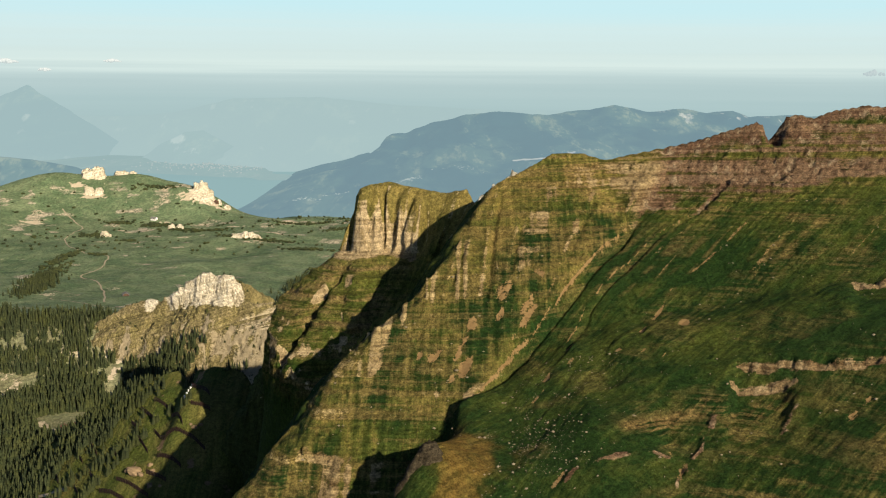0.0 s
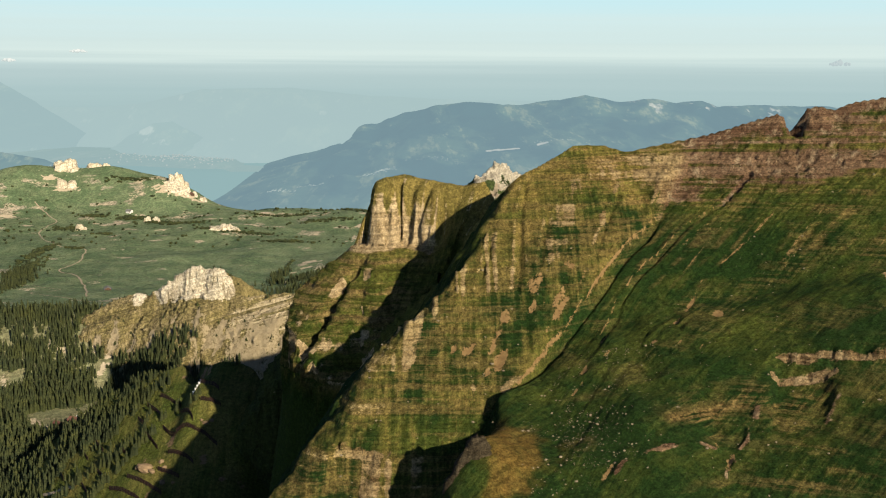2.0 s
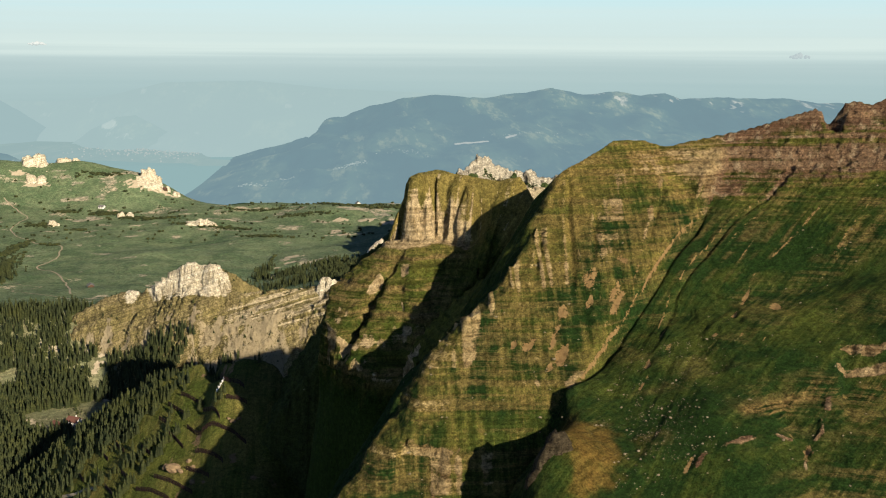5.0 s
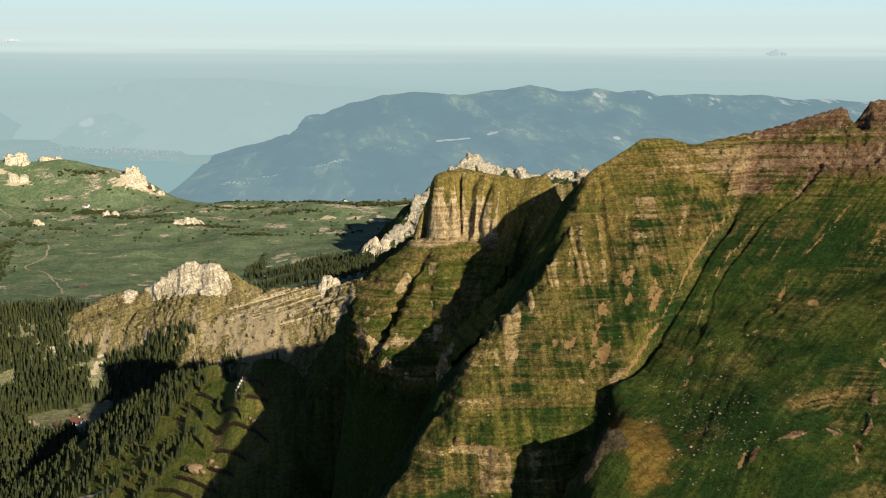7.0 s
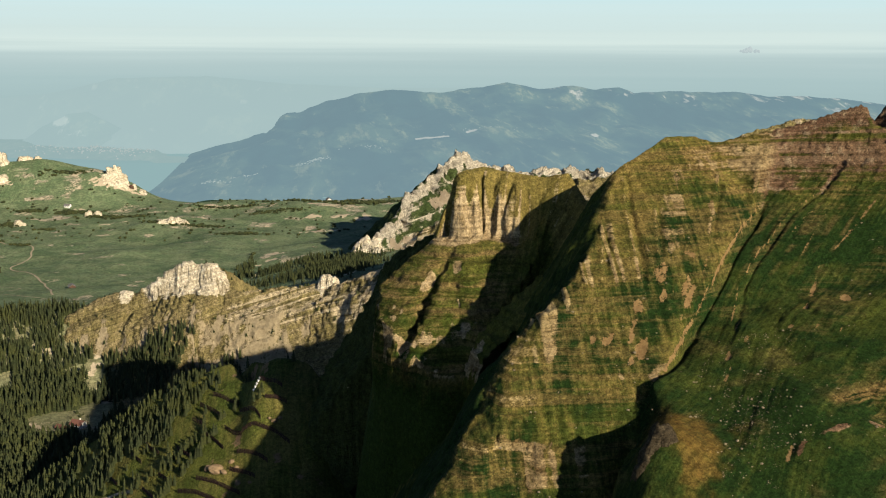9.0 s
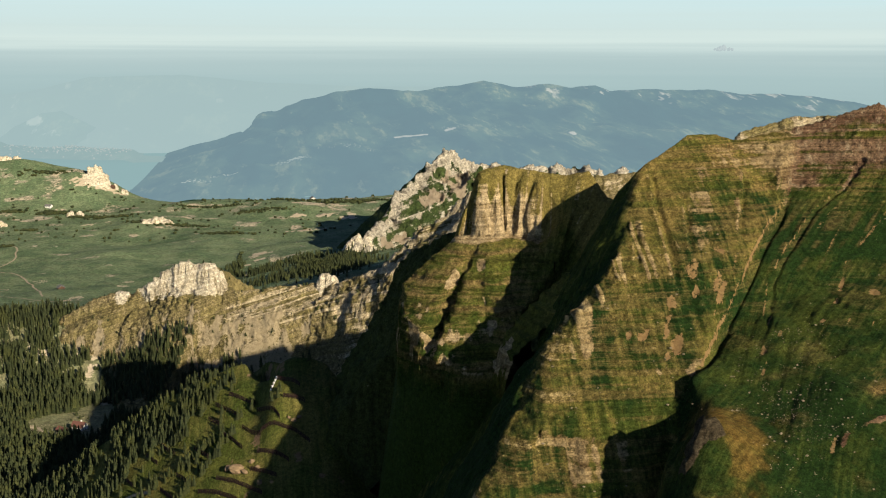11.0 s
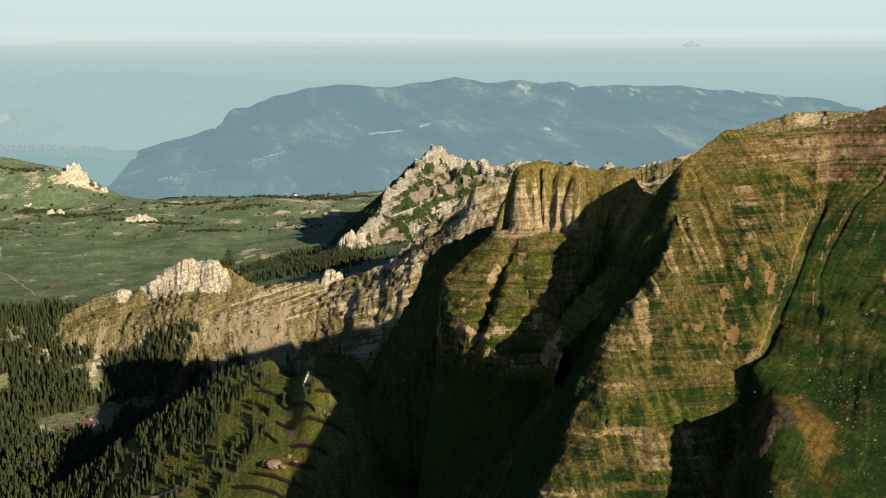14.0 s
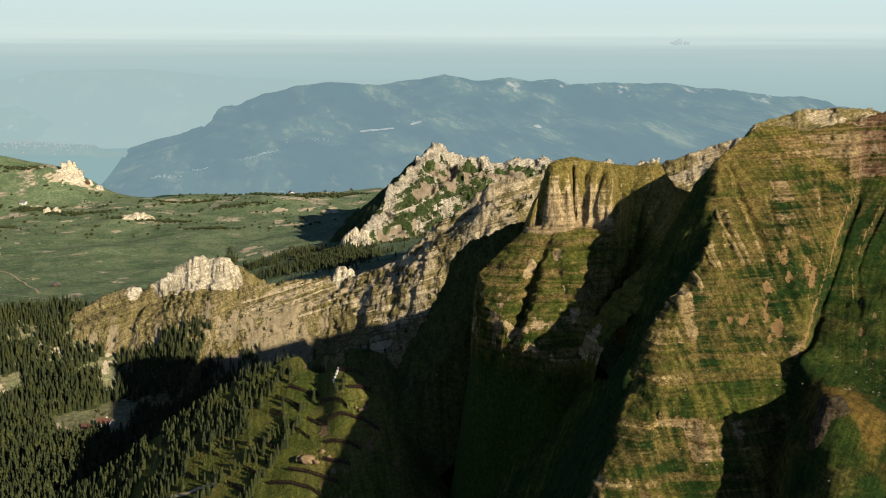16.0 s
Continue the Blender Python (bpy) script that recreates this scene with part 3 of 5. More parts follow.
ground = sheet("ground", gx_, gy_, gz_, np.ones_like(gz_, bool),
               {"rock": np.clip(0.15 * step(gs, 0.5, 1.0) + 0.5 * step(patch, 0.35, 0.7) * step(gy_, 1500, 1700) + 0.25 * rough, 0, 1), "scree": np.maximum.reduce([0.5 * step(patch, 0.5, 0.9), 1.1 * blots(gx_, gy_, ALP_SCARS, (1.0, 0.15)), 0.95 * blots(gx_, gy_, FANS, (0.25, 1.0)), 0.3 * shoulder * step(fbm(gx_ / 60, gy_ / 40, 5.0, 3), 0.0, 0.5)]), "dry": 0.1 + 0.32 * step(1245 - gy_, 0, 40), "rust": 0.22 * step(1235 - gy_, 0, 40), "across": 0.15 * gx_, "down": 1.5 * gy_},
               M_MEADOW)
tagged(ground, "green alpine meadows and wooded valley floor", "ground", kind="structure")

# main ridge
x, y = grid(-230, 420, 190, 640, 1.0)
z = ridge_height(x, y)
keep = z > others(x, y, ridge_height) - 6
sl = slope(x, y, z)
d = np.interp(np.maximum(x, 28), CREST_X, CREST_Y) - y
n1 = fbm(x / 22, y / 22, 0.0, 4)
n2 = fbm(x / 45, y / 45, 6.0, 3)
bed = (z + 0.03 * x + 1.0 * n1) / 3.6 + 0.6 * n2
ledge = np.abs((bed % 1.0) - 0.35) * 2 - 0.5
gul = x - np.interp(y, GULLY_Y, GULLY_X)
rill = x - np.interp(y, RILL_Y, RILL_X)
side = x - np.interp(y, SPINE_Y, SPINE_X)
west = step(-gul, -3, 4) * (1 - step(-side, 0, 8))
top = step(60 - d + 12 * n2, 0, 30) * step(x, 40, 110)
north = step(-side, 0, 8)
near_spine = step(34 - side + 5 * n1, 0, 18)
# bare upright ribs of pale rock, thickest beside the spine
lines = x + 0.03 * d
ribzone = np.maximum.reduce([np.exp(-((x - 3) / 22) ** 2 - ((y - 475) / 15) ** 2), near_spine * step(fbm(x / 26, y / 20, 3.0, 3), 0.15, 0.5), 0.55 * step(fbm(x / 30, y / 22, 8.0, 3), 0.2, 0.7) * west])
blades = step(crest_noise(lines / 3.8, d / 70, 5.0, 2), 0.05, 0.65) * ribzone * west * step(d, 12, 30)
flutes = np.abs(fbm(lines / 12.0, d / 90, 2.0, 2)) * step(d, 8, 30) * west
ribs = fbm((x + 1.15 * d) / 7.0, d / 60, 0.0, 3) * step(d, 25, 70) * (1 - west)
pale, crease = np.zeros_like(x), np.zeros_like(x)
for line in CREASES:
    e, live, run = along(line, x, y)
    e, live = e + 0.8 * n1, live * step(run, 0, 8)
    pale = np.maximum(pale, np.exp(-((e - 1.3) / 1.1) ** 2) * live)
    crease = np.maximum(crease, np.exp(-((e + 1.2) / 1.3) ** 2) * live)
edgeline = np.maximum(np.exp(-((gul + 1.6 + 0.5 * n1) / 0.65) ** 2) * step(d, 36, 56) * step(120 - d, 0, 10), np.exp(-((rill + 1.5 + 0.5 * n1) / 0.6) ** 2) * step(d, 34, 50) * step(122 - d, 0, 20))
streaks = step(crest_noise((x + 1.1 * d) / 15, d / 120, 7.0, 2), 0.72, 0.95) * (1 - west) * step(x, 90, 110) * step(d, 45, 60) * step(110 - d, 0, 30)
ledgem = np.zeros_like(x)
for line in LEDGES:
    e, high, run = along(line, x, y)
    ledgem = np.maximum(ledgem, np.exp(-((e - 1.5 + n1) / 1.3) ** 2) * step(run, 0, 4) * (np.hypot(line[-1][0] - x, line[-1][1] - y) > 2))
frayed = fbm(x / 6, y / 6, 31.0, 4)
rib = np.exp(-((along(RIB, x, y)[0] + 1.5 * n1 + frayed) / 1.7) ** 2) * step(frayed, -0.9, -0.2)
knob = np.exp(-((along(KNOB, x, y)[0] + 1.5 * n1 + frayed) / 1.4) ** 2) * step(frayed, -0.4, 0.2)
sill = np.exp(-((along(SILL, x, y)[0] + 1.4 * n1 + 0.8 * frayed) / 1.5) ** 2) * step(frayed, -0.8, -0.1)
bare = blots(x, y, SCARS, (0.75, 1.0))
band = np.exp(-((along(BAND, x, y)[0] + 2.5 * n1) / 3.0) ** 2)
mound = 1 - step(np.hypot((x - 4) / 20, (y - 363) / 28) + 0.4 * n1 + 0.22 * frayed, 0.6, 1.05)
mound = mound * step(gul, 3, 7)
broken = step(fbm(x / 17, y / 13, 12.0, 3), 0.1, 0.5) * step(372 - y, 0, 14) * step(x, 26, 40)
push = 0.6 * n1 + (0.2 + 0.8 * top + 0.45 * west) * 1.05 * ledge * step(d, 1, 9) + 0.22 * ribs - 1.3 * flutes + 0.8 * pale - 1.5 * crease + 1.2 * blades + 0.22 * fbm(x / 4, y / 4, z / 4, 3) + 0.27 * (1 - west) * fbm((x + 1.15 * d) / 2.8, d / 9, 3.0, 3) * step(d, 20, 50) * (1 - 0.7 * mound) + 1.1 * ledgem * crest_noise(x / 4, y / 4, z / 3, 2) - 0.6 * bare + 0.9 * sill + 1.6 * rib + 0.9 * knob + 0.7 * np.maximum(top, 1.2 * ledgem) * blocks(x, y, z, 2.6, 0.8) * step(d, 1, 6) + 1.6 * knoll(x, y, 0, 345, 1, 9, 9) * n1
# past the spine rock and gold stop and turf darkens, imitating its shade
rockm = 0.3 * step(sl, 0.95, 1.5) * step(60 - d, 0, 20) * (1 - north) + (0.13 + 0.16 * n2 + 0.08 * near_spine * step(d, 40, 70)) * west * (1 - north) + 0.55 * top + 0.95 * blades + 0.25 * broken
rockm = np.maximum.reduce([rockm, 0.85 * ledgem * step(frayed, -1.2, -0.5), 0.75 * sill, 0.7 * rib, 0.6 * knob]) * (1 - mound) + 0.4 * pale
lush_shade = 0.45 * fbm(x / 10, y / 10, 21.0, 3) * (1 - north) + north + 0.35 * (1 - west) * step(d, 50, 80) + (1 - west) * step(d, 34, 66) * (1.1 - 0.45 * step(x + 0.3 * d, 105, 165) * step(165 - d, 0, 40)) + 0.25 * west + west * 1.0 * knoll(x, y, 26, 440, 1, 44, 30) * step(fbm(x / 14, y / 14, 17.0, 3), -0.5, 0.2) + 0.85 * west * step(fbm((x + 0.03 * d) / 17, d / 26, 6.0, 4), -0.1, 0.5) * step(d, 30, 60)
scree = np.maximum.reduce([0.72 * bare, 0.74 * edgeline, 0.5 * streaks])
dry = (0.18 + 0.14 * n1 + 0.14 * near_spine - 0.16 * knoll(x, y, 26, 440, 1, 44, 30)) * west * (1 - 0.6 * lush_shade) + 0.12 * top + 0.42 * mound + 0.14 * step(n2, 0.2, 0.8) * (1 - west) - 0.12 * (1 - west) * step(d, 50, 80)
ridge = sheet("mountain_ridge", x, y, z, keep, {"rock": rockm, "scree": scree, "dry": dry, "lush_shade": lush_shade, "rust": 0.85 * mound, "tan": np.maximum(west * (0.6 + 0.4 * near_spine), 0.45 * ledgem), "beds": np.clip(0.5 * west * (1 - 0.5 * knoll(x, y, 32, 436, 1, 26, 26)) + 0.42 * step(crest_noise((x + 1.1 * d) / 8, d / 90, 4.0, 2), 0.2, 0.75) * (1 - west) * step(d, 40, 58) * step(112 - d, 0, 45) + 0.85 * top + 0.22 * step(388 - y, 0, 14) * step(x, 60, 100) * (1 - west) + 0.6 * band + 0.25 * step(fbm(x / 20, y / 16, 15.0, 3), 0.1, 0.5) * (1 - west), 0, 0.9) * (1 - north) * (1 - mound), "across": np.where(west > 0.5, x + 0.03 * d, x + 1.1 * d), "down": d}, M_RIDGE, push=push)
tagged(ridge, "steep grassy mountain ridge with brown rock strata and a gully", "mountain ridge", kind="structure")

# tower and its spur
x, y = grid(-125, 42, 500, 640, 0.6)
z = pinnacle_height(x, y)
pd, pz_, prun = along(PINNACLE, x, y)
keep = z > others(x, y, pinnacle_height) - 5
sl = slope(x, y, z)
cliff_ = step(pd, 8.5, 12) * step(21 - pd, 0, 2.5) * step(52 - prun, 0, 22) * (pd > 0)
groove_ = 1 - np.abs(np.sin(math.pi * (prun / 6.5 + 0.6 * fbm(x / 12, y / 12, 4.0, 2))))
toe = step(fbm(x / 8, y / 8, z / 11, 3), 0.05, 0.4) * step(sl, 0.75, 1.3) * step(pd, 27, 36) * step(-x, 34, 52) * step(z, 229, 237)
push = (0.9 * fbm(x / 6, y / 6, z / 40, 3) - 0.5 * groove_ ** 3 * step(30 - pd, 0, 14)) * step(sl, 1.2, 2.0) + 0.45 * np.sin(2 * np.pi * (z + fbm(x / 20, y / 20)) / 4.5) * step(pd, 22, 28) + 0.35 * fbm(x / 4, y / 4, z / 5, 3)
shelf = np.abs(((z + 2.2 * fbm(x / 14, y / 14, 2.0, 3)) / 7.5 % 1.0) - 0.3) * 2 - 0.5
push = push + 1.3 * shelf * step(pd, 22, 28) + cliff_ * (1.7 * fbm(prun / 9, z / 30, 2.0, 3) + 0.5 * blocks(x, y, z, 3.2, 2.4)) + 0.6 * toe * blocks(x, y, z, 3.0, 1.2)
push = push * step(z, 215, 228)
streak = step(crest_noise(prun / 5, pd / 60, 3.0, 2), 0.55, 0.9) * step(24 - pd, 0, 4) * (pd > 1)
# low cliffs and back get darkest turf and no rock, as painted shade
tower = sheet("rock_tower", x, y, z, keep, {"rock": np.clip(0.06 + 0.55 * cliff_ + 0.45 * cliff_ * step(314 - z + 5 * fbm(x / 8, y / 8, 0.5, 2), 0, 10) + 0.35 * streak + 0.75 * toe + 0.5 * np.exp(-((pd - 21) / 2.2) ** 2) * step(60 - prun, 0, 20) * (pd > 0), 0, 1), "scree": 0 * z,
              "dry": 0.34 * step(26 - pd, 0, 8) + 0.12 * (1 + fbm(x / 18, y / 18, 3.0, 3)) * step(z, 216, 226), "lush_shade": (0.1 + 0.3 * fbm(x / 16, y / 16, 8.0, 3)) * step(pd, 24, 32) + 0.8 * (pd < -2) + 2.0 * step(230 - z, 0, 8), "tan": 0.35 + 0 * z, "beds": 0.85 * step(pd, 18, 26) * step(60 - prun, 0, 30) * step(z, 226, 236), "down": pd, "across": prun}, M_TOWER, push=push)
tagged(tower, "fluted brown rock tower above a steep grassy spur", "rock tower", kind="structure")

# wooded spur
x, y = grid(-520, -20, 380, 1000, 2.2)
z = spur_height(x, y)
spur = sheet("forested_spur", x, y, z, z > others(x, y, spur_height) - 4, {"rock": 0.12 + 0 * z, "scree": 0.6 * step(fbm(x / 9, y / 14, 8.0, 3), 0.55, 0.9) * step(x, -235, -215), "dry": 0.16 + 0.2 * fbm(x / 20, y / 20, 4.0, 3)}, M_SPUR)
tagged(spur, "grassy spur with spruces and rows of snow fences", "hillside", kind="structure")

# limestone crag
x, y = grid(-470, 500, 610, 1330, 1.6)
z = crag_height(x, y)
sl = slope(x, y, z)
cd, cz, crun = along(CRAG, x, y)
# towards the tower rock fades to dark turf, shade put into the colour
linked = step(930 - y, 0, 60)
dip = (z + 0.35 * x + 2 * fbm(x / 30, y / 30, 1.0, 2)) / 7.0
push = 1.5 * crest_noise(x / 34, y / 34, z / 30, 3) * step(sl, 0.6, 1.2) + (1.1 - 0.6 * step(x, -140, -100)) * (np.abs((dip % 1.0) - 0.3) * 2 - 0.5) + 0.7 * fbm(x / 8, y / 8, z / 5, 3) - 0.6 + (1.3 * blocks(x, y, z, 7.0, 0.7, 0.3) + 0.8 * blocks(x, y, z, 3.4, 0.6, 0.3)) * step(sl, 0.5, 0.9)
fans = blots(x, y, FANS, (0.25, 1.0))
crag = sheet("limestone_crag", x, y, z, z > others(x, y, crag_height) - 6,
             {"rock": (0.12 - 0.3 * linked) + 1.15 * step(z - np.interp(x, (-360, -340, -320, -300, -275, -240), (114, 122, 126, 131, 135, 139)) + 2.5 * fbm(x / 14, y / 14, 3.0, 3), 0, 4) * step(cd, -4, 1) * np.maximum(step(x, -336, -324) * step(-228 - x, 0, 6), np.exp(-((x + 352) / 7) ** 2)) + 0.36 * step(crun, 190, 230) * step(46 - cd, 0, 12) * step(420 - crun, 0, 60) + (0.30 + 0.3 * step(30 - cd, 0, 10)) * step(fbm(x / 22, y / 22, z / 14, 3), -0.25, 0.2) * step(crun, 330, 420) * (cd > -12) + 0.42 * step(x, -125, -95) * step(fbm(x / 12, y / 12, z / 9, 3), -0.3, 0.2) * step(75 - cd, 0, 20) * (cd > -12) * step(140 - x, 0, 40), "scree": np.maximum(0.95 * fans, 0.66 * step(cd + 8 * fbm(x / 20, y / 20, 4.0, 3), 32, 44) * step(fbm(x / 16, y / 16, 9.0, 3), -0.45, -0.1) * step(crun, 165, 200) * step(360 - crun, 0, 60)), "dry": 0.5 - 0.65 * linked, "lush_shade": 2.5 * linked, "beds": 0.9 * (1 - linked) * (cd > -8), "tan": 0.55 * step(crun, 190, 215)}, M_CRAG, push=push)
tagged(crag, "pale limestone crag with a sunlit wall and scree", "crag", kind="structure")

# white peak
x, y = grid(-200, 620, 1380, 2050, 2.2)
z = peak_height(x, y)
sl = slope(x, y, z)
qd = along(PEAK, x, y)[0]
front_ = step(qd, -6, 4)
push = (3 + 5.0 * front_) * crest_noise(x / 36, y / 36, z / 40, 4) + 3.0 * front_ * crest_noise(x / 13, y / 13, z / 12, 3) + 1.5 * front_ * crest_noise(x / 5.5, y / 5.5, z / 5, 2) - 5
flecks = fbm(x / 13, y / 13, z / 20, 4)
rib_ = step(22 + 9 * flecks - qd, 0, 8) * front_
fan = step(qd + 8 * flecks, 22, 30) * step(66 + 18 * fbm(x / 50, y / 50, 2.0) - qd, 0, 14)
push = push + front_ * (2.2 * blocks(x, y, z, 11.0, 0.8, 0.3) + 1.3 * blocks(x, y, z, 5.5, 0.7, 0.3))
peak = sheet("limestone_peak", x, y, z, z > others(x, y, peak_height) - 8,
             {"rock": 0.02 + front_ * (0.36 + 0.2 * flecks) + 0.55 * rib_ + 0.4 * step(flecks, 0.1, 0.5) * front_ * step(qd, 60, 90) + 0.2 * step(flecks, 0.2, 0.6), "scree": 0.72 * fan * step(fbm(x / 34, y / 34, 6.0, 3), -0.55, -0.2), "dry": 0 * z, "lush_shade": 0.7 - 0.7 * front_}, M_PEAK, push=push)
tagged(peak, "rough pale limestone peak with scree and turf", "mountain peak", kind="structure")


# ---- the lake and the far country ----
FAR_A = (-0.135, -0.105, -0.072, -0.031, 0.012, 0.055, 0.086, 0.136, 0.162, 0.202, 0.232, 0.270, 0.294, 0.318, 0.334, 0.367, 0.443, 0.481, 0.526, 0.566, 0.647, 0.74)
FAR_Z = (-30, 26, 74, 138, 198, 243, 258, 244, 264, 289, 264, 276, 258, 270, 244, 249, 248, 226, 225, 211, 168, 110)


def far_height(x, y):
    """The long mountain across the lake: its shore bends towards the near end."""
    f = (y - 2560) / (4700 - 2560)
    a = (x + 140) / y + 0.050 * np.clip(1 - f, 0, 1)
    crest = 404 + (np.interp(a, FAR_A, FAR_Z) - 404) * 4700 / 4500
    p = np.interp(f, (-0.1, 0, 0.35, 0.6, 0.75, 0.86, 0.95, 1.0, 1.08), (-0.15, 0.0, 0.27, 0.45, 0.56, 0.70, 0.93, 1.0, 0.8))
    rim = step(np.abs(f - 1), 0, 0.08)
    side = 16 * fbm(x / 190, y / 330, 1.0, 5) + 10 * (0.5 - np.abs(fbm((x - 0.1 * y) / 120, y / 700, 4.0, 3)))
    return 30 + (crest - 30) * p + side * rim * step(crest, 30, 90) + 3.5 * fbm(x / 45, 0.3, 2.0, 4) * step(crest, 60, 120)


x, y = grid(-900, 2900, 2560, 4840, 12.0)
z = far_height(x, y)
f_ = (y - 2560) / 2140
cliff = np.exp(-((f_ - 0.533 - 0.012 * fbm(x / 120, 0.2, 1.0)) / 0.011) ** 2) * step(fbm(x / 34, 0.5, 5.0, 3), -0.25, 0.1) * step(x, 245, 270) * step(535 - x, 0, 25)
slide = np.exp(-((x - 935 - 0.2 * (y - 3650)) / 20) ** 2 - ((y - 3650) / 60) ** 2)
tops = 0.52 * step(f_ + 0.05 * fbm(x / 90, 0.4, 3.0, 3), 0.86, 0.95) * step(fbm(x / 50, y / 90, 2.0, 4), -0.1, 0.35) * step(x, 700, 1100)
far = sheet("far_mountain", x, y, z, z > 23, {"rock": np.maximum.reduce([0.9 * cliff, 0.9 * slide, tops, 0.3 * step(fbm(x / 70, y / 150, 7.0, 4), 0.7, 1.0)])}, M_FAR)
tagged(far, "long hazy blue wooded mountain above the lake", "mountain", kind="structure")


def far_ridge(name, label, line, back, front, material, s=14.0, rough=12.0, seed=0.0, quarry=None):
    xs = [p[0] for p in line]
    ys = [p[1] for p in line]
    x, y = grid(min(xs) - 150, max(xs) + 150, min(ys) - front, max(ys) + back, s)
    d, zc, run = along(line, x, y)
    z = np.where(d >= 0, zc - fall(np.maximum(d, 0), (0, 0), (60, 32), (400, 170), (1000, 330)), zc - 0.5 * np.maximum(-d, 0))
    z = z + rough * fbm(x / 130, y / 130, seed, 5) * step(np.abs(d), 0, 120) + 0.25 * rough * fbm(x / 40, 0.3, seed, 3)
    r = 0.5 * step(fbm(x / 70, y / 110, seed + 3, 4), 0.6, 0.95)
    if quarry:
        r = np.maximum(r, 1.1 * np.exp(-((x - quarry[0]) / quarry[2]) ** 2 - ((z - quarry[1]) / quarry[3]) ** 2))
    ob = sheet(name, x, y, z, z > 20, {"rock": r}, material)
    return tagged(ob, label, "mountain", kind="structure")


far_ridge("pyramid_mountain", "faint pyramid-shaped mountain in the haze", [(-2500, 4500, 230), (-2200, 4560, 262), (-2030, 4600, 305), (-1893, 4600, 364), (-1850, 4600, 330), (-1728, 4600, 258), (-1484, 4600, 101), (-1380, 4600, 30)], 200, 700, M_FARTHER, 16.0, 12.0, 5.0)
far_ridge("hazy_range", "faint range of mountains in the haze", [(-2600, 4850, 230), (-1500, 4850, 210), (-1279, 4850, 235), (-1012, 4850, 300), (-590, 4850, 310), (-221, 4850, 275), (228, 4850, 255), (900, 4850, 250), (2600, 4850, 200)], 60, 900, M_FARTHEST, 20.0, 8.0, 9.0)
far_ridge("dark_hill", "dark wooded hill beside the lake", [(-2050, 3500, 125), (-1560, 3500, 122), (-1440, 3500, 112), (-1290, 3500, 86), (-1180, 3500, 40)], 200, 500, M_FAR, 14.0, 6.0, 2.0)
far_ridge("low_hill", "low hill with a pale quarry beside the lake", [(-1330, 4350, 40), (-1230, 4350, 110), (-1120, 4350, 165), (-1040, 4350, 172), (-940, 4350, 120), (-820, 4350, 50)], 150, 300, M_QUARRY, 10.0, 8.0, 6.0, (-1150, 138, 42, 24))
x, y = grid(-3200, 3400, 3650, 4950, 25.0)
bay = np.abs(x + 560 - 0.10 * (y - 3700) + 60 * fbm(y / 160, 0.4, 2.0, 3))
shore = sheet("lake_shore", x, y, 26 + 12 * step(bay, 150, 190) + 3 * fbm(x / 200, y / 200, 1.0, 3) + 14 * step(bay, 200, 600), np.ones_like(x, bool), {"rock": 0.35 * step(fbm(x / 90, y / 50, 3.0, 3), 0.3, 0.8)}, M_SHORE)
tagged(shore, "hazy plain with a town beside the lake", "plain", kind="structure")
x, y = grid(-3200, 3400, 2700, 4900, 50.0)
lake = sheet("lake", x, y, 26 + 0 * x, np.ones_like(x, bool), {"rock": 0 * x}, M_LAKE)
tagged(lake, "wide turquoise lake under haze", "lake", kind="structure")

# ---- small tools for things ----
def part(name, bm, material, parent=None, label=""):
    me = bpy.data.meshes.new(name)
    bm.to_mesh(me)
    bm.free()
    me.materials.append(material)
    ob = new(name, me)
    ob.parent = parent
    if label:
        ob["label"] = label
    return ob


def empty(name, m):
    ob = new(name)
    ob.empty_display_size = 0.5
    ob.matrix_basis = m
    return ob


def box(bm, x0, x1, y0, y1, z0, z1, bevel=0.0):
    r = bmesh.ops.create_cube(bm, size=1.0, matrix=Matrix.LocRotScale(((x0 + x1) / 2, (y0 + y1) / 2, (z0 + z1) / 2), None, (x1 - x0, y1 - y0, z1 - z0)))
    if bevel:
        edges = list({e for v in r["verts"] for e in v.link_edges})
        bmesh.ops.bevel(bm, geom=edges, offset=bevel, segments=1, affect="EDGES")
    return bm


def land(x, y):
    """The height of the land at one place."""
    return float(others(np.array([x], float), np.array([y], float), None)[0])


def soup(name, co, faces, material):
    """One mesh from arrays of corners and triangles."""
    me = bpy.data.meshes.new(name)
    me.vertices.add(len(co))
    me.vertices.foreach_set("co", co.astype(np.float32).ravel())
    me.loops.add(faces.size)
    me.loops.foreach_set("vertex_index", faces.astype(np.int32).ravel())
    me.polygons.add(len(faces))
    me.polygons.foreach_set("loop_start", np.arange(0, faces.size, faces.shape[1], dtype=np.int32))
    me.update()
    me.materials.append(material)
    return new(name, me)


